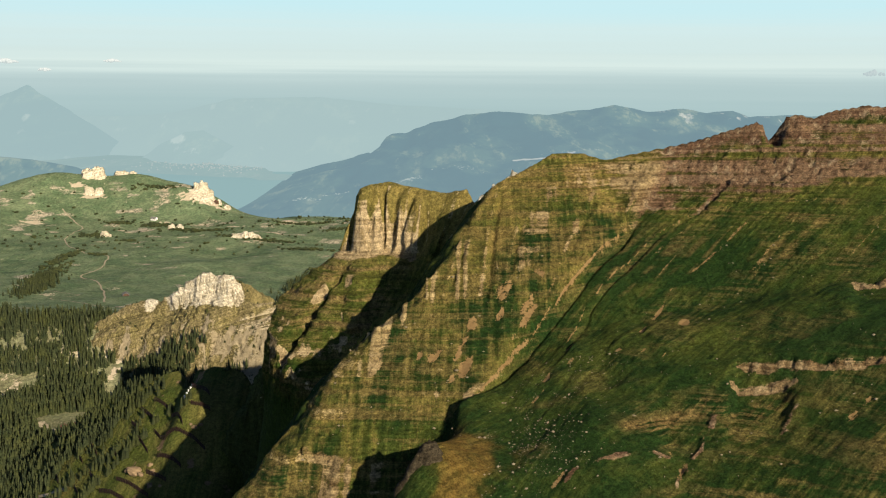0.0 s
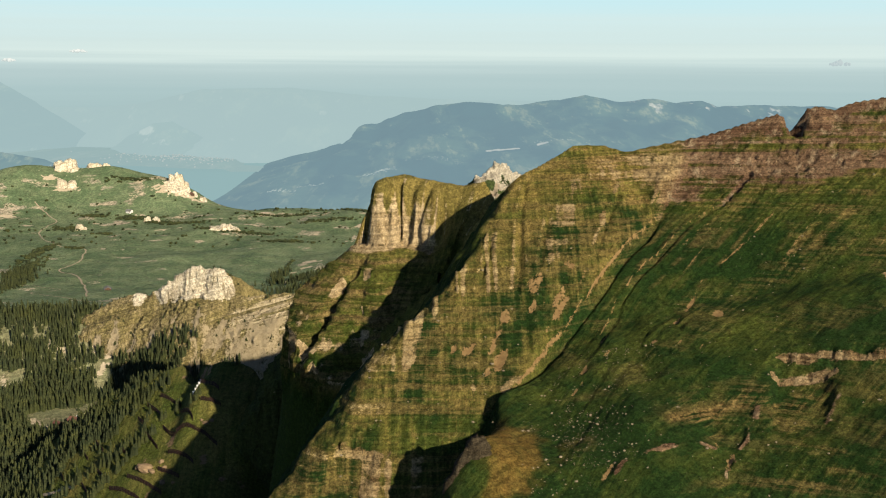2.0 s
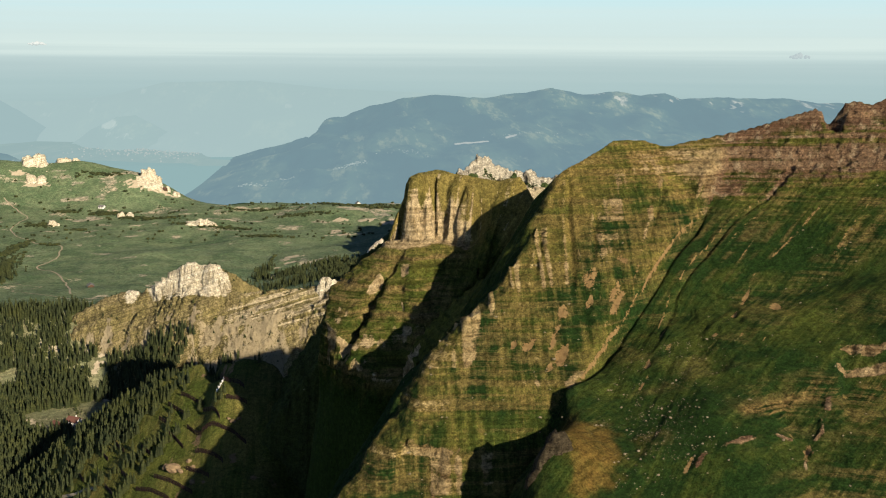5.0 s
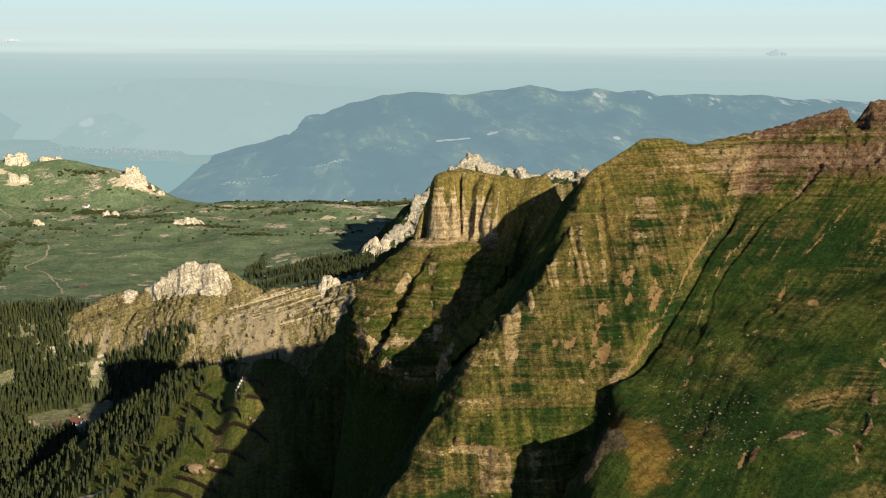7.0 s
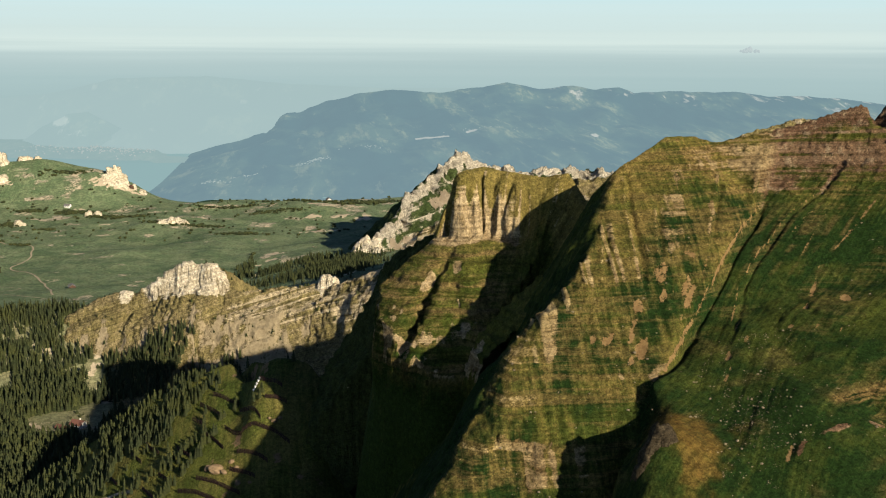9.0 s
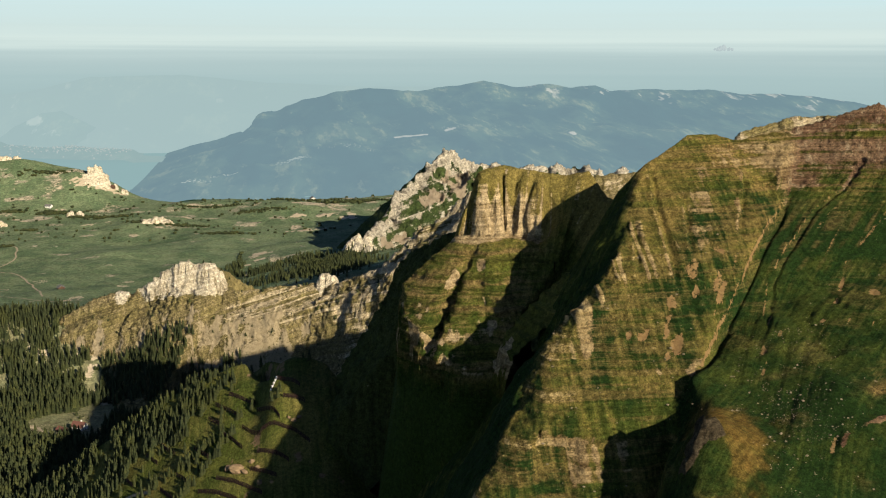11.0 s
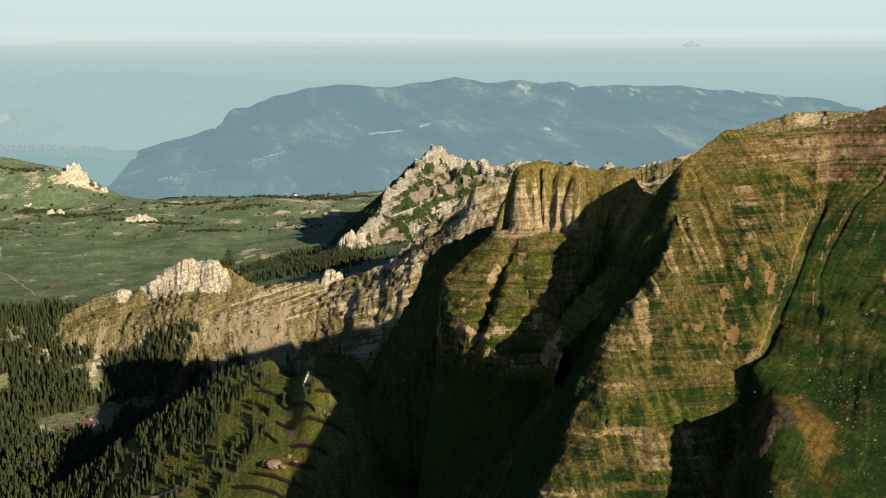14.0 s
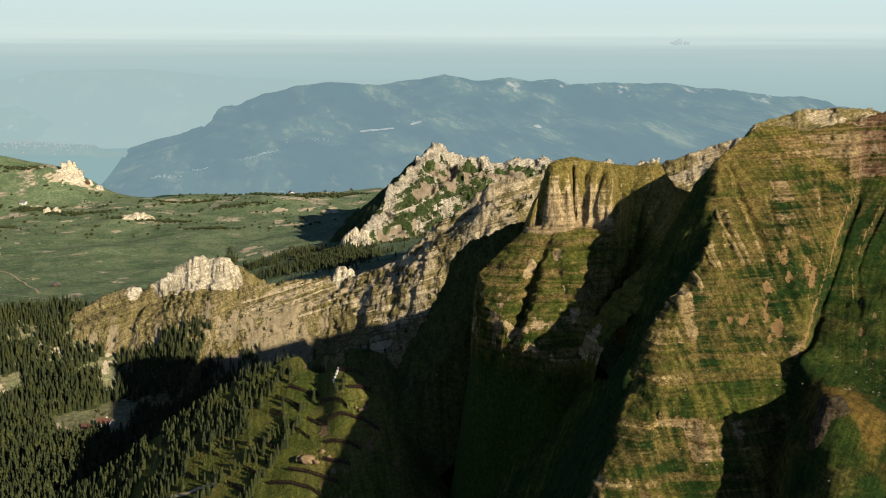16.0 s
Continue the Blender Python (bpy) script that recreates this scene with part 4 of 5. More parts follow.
def scatter(name, shapes, x, y, z, size, wide, turn, material):
    """Many copies of a few (corners, triangles) shapes in one mesh."""
    cos, fcs, base = [], [], 0
    pick = np.arange(len(x)) % len(shapes)
    for k, (co, fc) in enumerate(shapes):
        i = np.nonzero(pick == k)[0]
        if not len(i):
            continue
        c, s = np.cos(turn[i])[:, None], np.sin(turn[i])[:, None]
        px, py, pz = co[:, 0] * (size * wide)[i][:, None], co[:, 1] * (size * wide)[i][:, None], co[:, 2] * size[i][:, None]
        allco = np.stack([x[i][:, None] + c * px - s * py, y[i][:, None] + s * px + c * py, z[i][:, None] + pz], 2).reshape(-1, 3)
        allfc = (fc[None] + (np.arange(len(i)) * len(co))[:, None, None]).reshape(-1, fc.shape[1]) + base
        cos.append(allco)
        fcs.append(allfc)
        base += len(allco)
    return soup(name, np.concatenate(cos), np.concatenate(fcs), material)


# ---- materials of things ----
def foliage(name, dark, light):
    m = Nodes(name, 0.9, 0.1)
    n = m.noise(0.9, 3)
    big = m.noise(0.05, 3)
    c = m.mix(m.range(m.math("ADD", n, m.math("MULTIPLY", m.geo.outputs["Random Per Island"], 0.5)), 0.4, 1.0), dark, light)
    return m.colour(m.mix(m.range(big, 0.4, 0.65), c, m.mix(1.0, c, (1.35, 1.25, 0.95), "MULTIPLY")))


M_SPRUCE = foliage("spruce_needles", (0.010, 0.016, 0.007), (0.034, 0.040, 0.016))
M_TRUNK = plain("spruce_bark", (0.0495, 0.033, 0.022))
M_STONE = plain("weathered_stone", (0.17, 0.138, 0.09), 0.95, 0.05, 0.35, 0.8)
M_BROWN = plain("brown_rock", (0.149, 0.105, 0.0605), 0.95, 0.05, 0.35, 0.8)
M_FENCE = plain("rusty_steel", (0.018, 0.008, 0.006), 0.8, 0.2, 0.3, 1.0)
M_WHITE = plain("white_plaster", (0.55, 0.53, 0.48), 0.8, 0.2, 0.08, 0.6)
M_ROOF = plain("red_roof_tiles", (0.11, 0.052, 0.038), 0.85, 0.1, 0.25, 1.5)
M_TIMBER = plain("dark_timber", (0.055, 0.0303, 0.0165), 0.8, 0.2, 0.3, 1.2)
M_GLASS = plain("dark_window_glass", (0.02, 0.025, 0.03), 0.15, 0.5, 0.1, 1.0)
M_GREYROOF = plain("grey_shingles", (0.121, 0.116, 0.105), 0.9, 0.1, 0.25, 1.5)
M_PATH = plain("gravel_path", (0.253, 0.209, 0.143), 0.95, 0.05, 0.25, 0.5)


# ---- trees ----
def conifer(tiers, points, seed, lean=0.02):
    """A spruce one metre high: ragged whorls of drooping boughs, as corners and triangles."""
    r = random.Random(seed)
    co, fc = [], []
    for k in range(tiers):
        f = k / tiers
        top, low = min(1.0, f + 1.75 / tiers), f + 0.05
        rad = 0.225 * (1 - f) ** 0.85 + 0.012
        a0 = len(co)
        co.append((lean * f + r.uniform(-0.01, 0.01), r.uniform(-0.01, 0.01), top if k < tiers - 1 else 1.0))
        n = points * 2
        for i in range(n):
            a = 2 * math.pi * (i + r.uniform(-0.3, 0.3)) / n
            q = rad * (r.uniform(0.85, 1.2) if i % 2 == 0 else r.uniform(0.45, 0.65))
            co.append((q * math.cos(a) + lean * f, q * math.sin(a), low + (0.0 if i % 2 == 0 else 0.03) + r.uniform(-0.015, 0.015)))
        for i in range(n):
            fc.append((a0, a0 + 1 + i, a0 + 1 + (i + 1) % n))
    return np.array(co), np.array(fc)


FOREST_SHAPES = [conifer(5, 4, s) for s in range(6)]


def clearing(x, y):
    """1 where the wood is open."""
    m = fbm(x / 26, y / 26, 12.0, 3)
    out_ = np.zeros_like(x)
    for cx, cy, rx, ry in ((-376, 972, 34, 24), (-385, 1002, 42, 34), (-362, 1030, 30, 26), (-492, 1100, 26, 34), (-424, 1045, 14, 12), (-376, 1112, 9, 26), (-398, 1120, 18, 8), (-560, 1010, 26, 14), (-470, 965, 12, 10)):
        out_ = np.maximum(out_, np.hypot((x - cx) / rx, (y - cy) / ry) + 0.35 * m < 1)
    return out_


rs = np.random.RandomState(4)
n = 27000
x, y = rs.uniform(-860, -170, n), rs.uniform(800, 1290, n)
hs = [h(x, y) for h in (spur_height, crag_height, ground_height)]
top_of = np.argmax(hs, 0)
cd, cz, cr = along(CRAG, x, y)
edge = 1232 + 14 * fbm(x / 40, y / 40, 3.0, 3) + 0.02 * (x + 400)
wood = (y < edge) & ~clearing(x, y).astype(bool)
wood &= blots(x, y, FANS, (0.25, 1.0)) < 0.3
wood &= (top_of != 1) | ((cd > 54 + 8 * fbm(x / 20, y / 20, 2.0, 2)) & (cd < 130) & (x < -212 - 0.15 * (1100 - y)))
wood &= ~((x > -300) & (y > 990) & (top_of == 2) & (rs.rand(n) < 0.5))
wood &= (fbm(x / 30, y / 30, 5.5, 3) > -0.75)
x, y = x[wood], y[wood]
z = others(x, y, None)
forest = scatter("spruce_forest", FOREST_SHAPES, x, y, z - 0.3, rs.uniform(8.5, 18.0, len(x)) * (0.9 + 0.25 * fbm(x / 60, y / 60, 1.0, 2)), rs.uniform(0.75, 1.05, len(x)), rs.uniform(0, 6.28, len(x)), M_SPRUCE)
tagged(forest, "dense dark green spruce forest on the valley slopes", "forest", kind="stuff")

# woods on the spur: thick along its crest and its left flank, in lines between the fences elsewhere
n = 21000
x, y = rs.uniform(-480, -120, n), rs.uniform(560, 900, n)
sd, sz, srun = along(SPUR, x, y)
hs = [h(x, y) for h in (spur_height, crag_height, ground_height, ridge_height, pinnacle_height)]
on = np.argmax(hs, 0) == 0
gaps = fbm(x / 17, y / 17, 6.0, 3)
upper = np.interp(x, (-300, -270, -242, -225, -208), (700, 697, 690, 700, 716))
dens = 0.8 * step(y - upper, 4, 10) * step(gaps, -0.45, -0.15) * step(-196 - x, 0, 12)
for belt in (((-340, 708, 0), (-299, 697, 0), (-270, 696, 0), (-242, 689, 0), (-222, 704, 0), (-208, 717, 0)), ((-310, 650, 0), (-268, 658, 0), (-240, 659, 0), (-212, 664, 0), (-189, 680, 0)), ((-270, 606, 0), (-241, 630, 0), (-220, 645, 0), (-206, 660, 0), (-188, 664, 0)), ((-188, 664, 0), (-176, 659, 0), (-162, 661, 0))):
    e = np.abs(along(belt, x, y)[0]) + 2.5 * gaps
    dens = np.maximum(dens, 0.9 * step(3.6 - e, 0, 2) * (1.0 if belt[0][0] < -200 else 0.35))
dens = np.maximum(dens, 0.75 * step(sd, 6, 16) * step(-190 - x, 0, 15))
dens = np.maximum(dens, 0.9 * step(-285 - x + 0.3 * (y - 690), 0, 20) * step(gaps, -0.6, -0.3))
dens = np.maximum(dens, 0.02)
dens = dens * step(-250 - x + 1.6 * (y - 640), -60, 0)
ok = on & (rs.rand(n) < dens)
x, y, sd = x[ok], y[ok], sd[ok]
z = others(x, y, None)
near = np.nonzero((sd < 8) & (x > -262))[0][:290]
rest = np.setdiff1d(np.arange(len(x)), near)
spur_wood = scatter("spur_spruces", FOREST_SHAPES, x[rest], y[rest], z[rest] - 0.3, rs.uniform(5.5, 10.5, len(rest)), rs.uniform(0.85, 1.15, len(rest)), rs.uniform(0, 6.28, len(rest)), M_SPRUCE)
tagged(spur_wood, "dark green spruces crowding the back of the spur", "forest", kind="stuff")


def spruce(seed):
    ob = empty("spruce", pose(0, 0, -50))
    co, fc = conifer(8, 5, 40 + seed)
    crown = soup("crown", co, fc, M_SPRUCE)
    crown.parent = ob
    bm = bmesh.new()
    bmesh.ops.create_cone(bm, cap_ends=True, segments=6, radius1=0.022, radius2=0.004, depth=0.9, matrix=Matrix.Translation((0, 0, 0.42)))
    part("trunk", bm, M_TRUNK, ob)
    return tagged(ob, "dark green spruce on the grassy spur", "tree", "spruces on the spur")


KINDS = [spruce(s) for s in range(4)]
for k, i in enumerate(near):
    size = rs.uniform(5.0, 9.5)
    m = Matrix.LocRotScale((x[i], y[i], z[i] - 0.2), Euler((0, 0, rs.uniform(0, 6.28))), (size * 1.1, size * 1.1, size))
    if k < 4:
        KINDS[k].matrix_basis = m
        continue
    made = copy_thing(KINDS[k % 4], Matrix())
    made.matrix_basis = m

def lump(seed, subdivisions=1):
    bm = bmesh.new()
    bmesh.ops.create_icosphere(bm, subdivisions=subdivisions, radius=0.5)
    for v in bm.verts:
        v.co *= 1 + 0.35 * noise.noise(v.co * 2.3 + Vector((seed * 7.1, 0, 0)))
        v.co.z = v.co.z * 0.75 + 0.15
    bm.verts.ensure_lookup_table()
    co, fc = np.array([v.co[:] for v in bm.verts]), np.array([[v.index for v in f.verts] for f in bm.faces])
    bm.free()
    return co, fc


def thicket(seed):
    """A low clump of leafy crowns one metre high."""
    r, cos, fcs, base = random.Random(seed), [], [], 0
    for b in range(4):
        co, fc = lump(seed * 5 + b)
        w = r.uniform(0.5, 0.85)
        cos.append(co * (w, w, r.uniform(0.9, 1.2)) + (r.uniform(-0.45, 0.45), r.uniform(-0.3, 0.3), 0.3))
        fcs.append(fc + base)
        base += len(co)
    return np.concatenate(cos), np.concatenate(fcs)


THICKETS = [thicket(s) for s in range(4)]
# clumps on the alp: x, y, half-length, half-depth, count
CLUMPS = ((-738, 2274, 24, 8, 26), (-652, 2265, 36, 9, 55), (-579, 2223, 30, 8, 26), (-437, 2112, 30, 7, 34), (-365, 2086, 34, 7, 34), (-659, 2079, 12, 6, 9), (-667, 1907, 14, 8, 12), (-756, 2145, 26, 10, 26),
          (-274, 1978, 30, 9, 48), (-225, 2212, 46, 8, 36), (-163, 1440, 50, 26, 130), (-92, 1468, 40, 44, 210), (-30, 2290, 60, 8, 46), (-240, 1640, 10, 60, 34), (-705, 2440, 50, 8, 40), (-120, 2330, 70, 7, 60), (20, 2300, 50, 7, 50), (-330, 2300, 60, 6, 40), (-520, 2200, 40, 6, 30), (-200, 1560, 40, 26, 90), (-80, 1320, 30, 60, 150), (-110, 1400, 30, 50, 120), (-130, 1600, 34, 40, 80), (-650, 1560, 12, 60, 90), (-690, 1700, 13, 70, 110), (-722, 1860, 11, 70, 80), (-668, 1620, 10, 60, 70))
cx, cy = [], []
for a, b, u, v, k in CLUMPS:
    cx.append(a + u * rs.normal(size=2 * k) * 0.7)
    cy.append(b + v * rs.normal(size=2 * k) * 0.7)
k = 300
cx.append(rs.uniform(-1100, 60, k))
cy.append(rs.uniform(1950, 2420, k))
cx, cy = np.concatenate(cx), np.concatenate(cy)
near_by = cy < 1720
for name, ok, shapes, low, high, label in (("alp_trees", near_by, FOREST_SHAPES, 6.5, 11.0, "dark spruce wood on the edge of the meadows"), ("alp_bushes", ~near_by, THICKETS, 3.0, 6.5, "dark rounded clumps of trees scattered over the meadows")):
    a, b = cx[ok], cy[ok]
    clumps = scatter(name, shapes, a, b, others(a, b, None) - 0.4, rs.uniform(low, high, len(a)), rs.uniform(0.8, 1.3, len(a)), rs.uniform(0, 6.28, len(a)), M_SPRUCE)
    tagged(clumps, label, "trees", kind="stuff")

# dwarf bushes on the crag's ledges
k = 900
x, y = rs.uniform(-390, 120, k), rs.uniform(940, 1200, k)
cd, cz, cr = along(CRAG, x, y)
ok = ((cd > -14) & (cd < 4)) | ((cd > 20) & (rs.rand(k) < 0.6))
x, y = x[ok], y[ok]
bushes = scatter("crag_bushes", FOREST_SHAPES, x, y, others(x, y, None) - 0.4, rs.uniform(2.0, 5.0, len(x)), rs.uniform(1.6, 2.6, len(x)), rs.uniform(0, 6.28, len(x)), M_SPRUCE)
tagged(bushes, "dark dwarf pines along the limestone ledges", "bushes", kind="stuff")

k = 700
x, y = rs.uniform(-70, 200, k), rs.uniform(1440, 1740, k)
qd = along(PEAK, x, y)[0]
ok = (qd > 48) & (qd < 170) & (fbm(x / 30, y / 30, 3.0, 3) > -0.05)
x, y = x[ok], y[ok]
bushes = scatter("slope_bushes", FOREST_SHAPES, x, y, others(x, y, None) - 0.4, rs.uniform(2.5, 6.0, len(x)), rs.uniform(1.4, 2.4, len(x)), rs.uniform(0, 6.28, len(x)), M_SPRUCE)
tagged(bushes, "dark dwarf pines on the scree below the peak", "bushes", kind="stuff")


# ---- stones ----
LUMPS = [lump(s) for s in range(5)]
k = 3600
x, y = rs.uniform(14, 85, k), rs.uniform(330, 425, k)
ok = (np.hypot((x - 13) / 17, (y - 367) / 14) > 1.05) & (rs.rand(k) < np.exp(-((x - 33 - 0.25 * (y - 375)) / 22) ** 2))
x, y = x[ok], y[ok]
size = 0.18 + 0.55 * rs.rand(len(x)) ** 4
pebbles = scatter("fallen_stones", LUMPS, x, y, others(x, y, None), size, rs.uniform(0.8, 1.4, len(x)), rs.uniform(0, 6.28, len(x)), M_STONE)
tagged(pebbles, "pale fallen stones strewn over the grass", "stones", kind="stuff")
x, y = rs.uniform(-60, 250, 700), rs.uniform(330, 480, 700)
size = 0.3 + 1.0 * rs.rand(700) ** 5
loose = scatter("loose_stones", LUMPS, x, y, others(x, y, None), size, rs.uniform(0.8, 1.5, 700), rs.uniform(0, 6.28, 700), M_STONE)
tagged(loose, "small pale stones scattered over the steep grass", "stones", kind="stuff")


def boulder(x, y, size, label, seed, stone):
    bm = bmesh.new()
    bmesh.ops.create_icosphere(bm, subdivisions=3, radius=0.5)
    for v in bm.verts:
        p = v.co * 2.0 + Vector((seed * 3.7, 1.0, 0))
        v.co *= 1 + 0.4 * noise.noise(p) + 0.16 * noise.noise(p * 3)
    for f in bm.faces:
        f.smooth = False
    ob = part("boulder", bm, stone)
    ob.matrix_basis = Matrix.LocRotScale((x, y, land(x, y) + size * 0.12), Euler((0.2, 0.1, seed)), (size, size * 0.8, size * 0.7))
    return tagged(ob, label, "boulder", "boulders")


for k, (a, b, s) in enumerate(((-202, 624, 9), (-207.5, 629, 6), (-197, 620, 4.5), (-192.5, 627, 4), (-189, 620, 4.2), (-187.5, 607, 4.5), (-165, 637, 4), (-161, 639, 3.2), (-168, 640, 2.6), (-180, 604, 3))):
    boulder(a, b, s, "large rounded brown boulder lying on the grassy spur", k, M_BROWN)
for k in range(34):
    a, b = rs.uniform(16, 60), rs.uniform(345, 410)
    boulder(a, b, rs.uniform(0.7, 1.3), "pale angular boulder fallen on the grass", 20 + k, M_STONE)


# ---- rock towers on the alp ----
def outcrop(name, cx, cy, columns, label, half=60, s=2.2, stone=None):
    """A knot of limestone columns: dx, dy, radius, height."""
    x, y = grid(cx - half, cx + half, cy - half, cy + half, s)
    base = others(x, y, None)
    z = base - 6
    for k, (dx, dy, r, h) in enumerate(columns):
        q = (np.abs(x - cx - dx) ** 3 + np.abs(y - cy - dy) ** 3) ** (1 / 3) / r + 0.22 * fbm(x / 9, y / 9, k * 3.0, 3)
        z = np.maximum(z, base - 4 + (0.68 * h + 4) * (1 - step(q, 0.45, 1.1)) + 2.0 * fbm(x / 6, y / 6, 2.0, 3))
    ob = sheet(name, x, y, z, np.hypot(x - cx, y - cy) < half * 0.85, {"rock": 0.95 + 0 * z, "scree": 0.0 * z, "dry": 0 * z}, stone or M_CRAG, push=min(2.6, half / 20) * crest_noise(x / 10, y / 10, z / 12, 3) - 0.3 + 0.5 * min(2.6, half / 20) * blocks(x, y, z, half / 9, 0.9))
    return tagged(ob, label, "rock outcrop", "rock outcrops on the alp")


outcrop("rock_outcrop", -588, 2432, ((-16, 0, 9, 30), (4, 4, 22, 26), (2, 6, 13, 40), (16, 2, 14, 22), (-2, -14, 28, 10), (12, -16, 22, 7)), "pale limestone tower on a green knoll")
outcrop("rock_outcrop", -540, 2420, ((-6, 4, 8, 15), (14, 0, 10, 10)), "small pale rock stump beside a limestone tower", 40)
outcrop("rock_outcrop", -872, 2490, ((-14, 0, 16, 24), (6, 6, 18, 32), (-24, 10, 12, 16), (16, -4, 12, 15)), "white rock blocks crowning a green knoll")
outcrop("rock_outcrop", -848, 2420, ((-12, 0, 13, 15), (8, 2, 13, 13)), "white rock blocks below a knoll", 40)
outcrop("rock_outcrop", -800, 2520, ((-14, 0, 18, 14), (14, 0, 12, 9)), "low pale rocks on a green knoll", 45)
outcrop("rock_outcrop", -418, 2106, ((-22, 0, 14, 9), (0, 2, 16, 13), (20, 0, 14, 8)), "low pale cliff among trees on the meadow", 50)
outcrop("rock_outcrop", -604, 2236, ((-10, 0, 8, 14), (10, 0, 9, 11)), "low pale cliff among trees on the meadow", 36)
outcrop("rock_outcrop", -738, 2150, ((0, 0, 12, 13), (10, 0, 8, 9)), "small tan rock on the meadow", 36)
outcrop("rock_outcrop", -62, 1512, ((-6, 0, 9, 15), (8, 4, 10, 18)), "pale rock pillar at the foot of the peak", 40)
outcrop("rock_outcrop", -118, 1112, ((-4, 0, 9, 15), (6, 2, 8, 12), (2, -4, 9, 9)), "square pale rock pillar on the limestone wall", 30, 1.4)

outcrop("rock_outcrop", -9, 361, ((0, 0, 7, 6), (6, -2, 6, 5.5), (-5, -5, 5, 4.5), (3, 6, 4, 4)), "dark rough rock at the edge of the rust-coloured mound", 15, 0.7, M_DARK)


# ---- buildings ----
def gable(bm, w, l, z0, rise, over, thick):
    """Two roof slabs over a block w by l."""
    for s in (-1, 1):
        pts = [(0, z0 + rise), (s * (w / 2 + over), z0 - rise * over / (w / 2)), (s * (w / 2 + over), z0 - rise * over / (w / 2) + thick), (0, z0 + rise + thick)]
        vs = [[bm.verts.new((px, yy, pz)) for px, pz in pts] for yy in (-l / 2 - over, l / 2 + over)]
        bm.faces.new(vs[0])
        bm.faces.new(vs[1][::-1])
        for i in range(4):
            bm.faces.new((vs[0][i], vs[1][i], vs[1][(i + 1) % 4], vs[0][(i + 1) % 4]))
    bmesh.ops.recalc_face_normals(bm, faces=bm.faces)
    return bm


def house(name, x, y, turn, w, l, h, rise, wall_mat, roof_mat, label, group="", windows=3, storeys=2):
    ob = empty(name, pose(x, y, land(x, y) - 0.3, 0, 0, turn))
    wall = box(bmesh.new(), -w / 2, w / 2, -l / 2, l / 2, -1.5, h)
    for yy in (-l / 2, l / 2):
        vs = [wall.verts.new(p) for p in ((-w / 2, yy, h), (w / 2, yy, h), (0, yy, h + rise))]
        wall.faces.new(vs)
    part("wall", wall, wall_mat, ob)
    part("roof", gable(bmesh.new(), w, l, h, rise, 0.12 * w, 0.05 * w), roof_mat, ob)
    for s in range(storeys):
        for i in range(windows):
            a = -l / 2 + l * (i + 0.5) / windows
            zz = h * (s + 0.3) / storeys
            for side in (-1, 1):
                bm = bmesh.new()
                box(bm, side * w / 2 - 0.05, side * w / 2 + 0.05, a - 0.06 * l, a + 0.06 * l, zz, zz + 0.38 * h / storeys)
                win = part("window", bm, M_GLASS, ob)
                sill = box(bmesh.new(), side * w / 2 - 0.08, side * w / 2 + 0.12, a - 0.075 * l, a + 0.075 * l, zz - 0.12, zz)
                part("window_sill", sill, M_TIMBER, win)
            bm = bmesh.new()
            b = -w / 2 + w * (i + 0.5) / windows
            box(bm, b - 0.06 * w, b + 0.06 * w, -l / 2 - 0.05, -l / 2 + 0.05, zz, zz + 0.38 * h / storeys)
            part("window", bm, M_GLASS, ob)
    bm = bmesh.new()
    box(bm, -0.07 * w, 0.07 * w, -l / 2 - 0.07, -l / 2 + 0.06, -0.2, min(2.1, 0.7 * h))
    part("door", bm, M_TIMBER, ob)
    return tagged(ob, label, "house", group)


chalet = house("chalet", -370, 984, 62, 9.0, 12.5, 5.0, 3.0, M_WHITE, M_ROOF, "white chalet with a red tiled roof in the clearing")
bm = bmesh.new()
box(bm, 1.6, 2.5, -1.0, 0.0, 5.6, 9.2, 0.05)
part("chimney", bm, M_WHITE, chalet)
house("barn", -386, 980, 50, 6.5, 9.0, 2.6, 2.2, M_TIMBER, M_ROOF, "low timber barn with a rusty red roof", windows=2, storeys=1)
for k in range(5):
    house("small_hut", -179.3 + 1.0 * k, 669.6 + 1.7 * k, 40, 1.0, 1.1, 1.3, 0.35, M_WHITE, M_WHITE, "small white hut in a row on the spur", "row of white huts", 1, 1)
house("alp_hut", -491, 1513, 20, 9, 12, 3.5, 2.6, M_TIMBER, M_GREYROOF, "weathered timber alp hut with a grey roof", "alp huts", 2, 1)
house("alp_hut", -672, 2301, 70, 9, 13, 4.5, 3, M_WHITE, M_GREYROOF, "white alp hut beside dark trees", "alp huts", 2, 1)
house("alp_hut", -91, 2345, 10, 11, 14, 5, 3.5, M_WHITE, M_GREYROOF, "pale hut on the skyline of the alp", "alp huts", 2, 1)
house("alp_hut", -552, 2418, 30, 8, 11, 4, 3, M_TIMBER, M_ROOF, "red-roofed hut below the limestone tower", "alp huts", 2, 1)


# ---- snow fences on the spur ----
FENCES = ((-175, 674.5, -160, 661), (-171, 654.5, -157, 649), (-209, 698, -191.5, 680), (-189, 668, -174, 641), (-186, 645, -155, 623), (-189, 631.5, -169, 614), (-218.5, 697, -202, 673), (-257, 697.5, -246, 677), (-199, 661.5, -187, 644),
          (-193, 620, -177, 606.5), (-215, 626, -186, 597.5), (-227, 626.5, -197, 595), (-213, 665, -199, 643), (-223, 686.5, -214, 673), (-289, 706, -276, 680), (-268, 698, -259, 683.5), (-243, 654, -233, 638), (-254, 653, -244, 635), (-260, 728, -252, 720), (-232, 668, -222, 652))


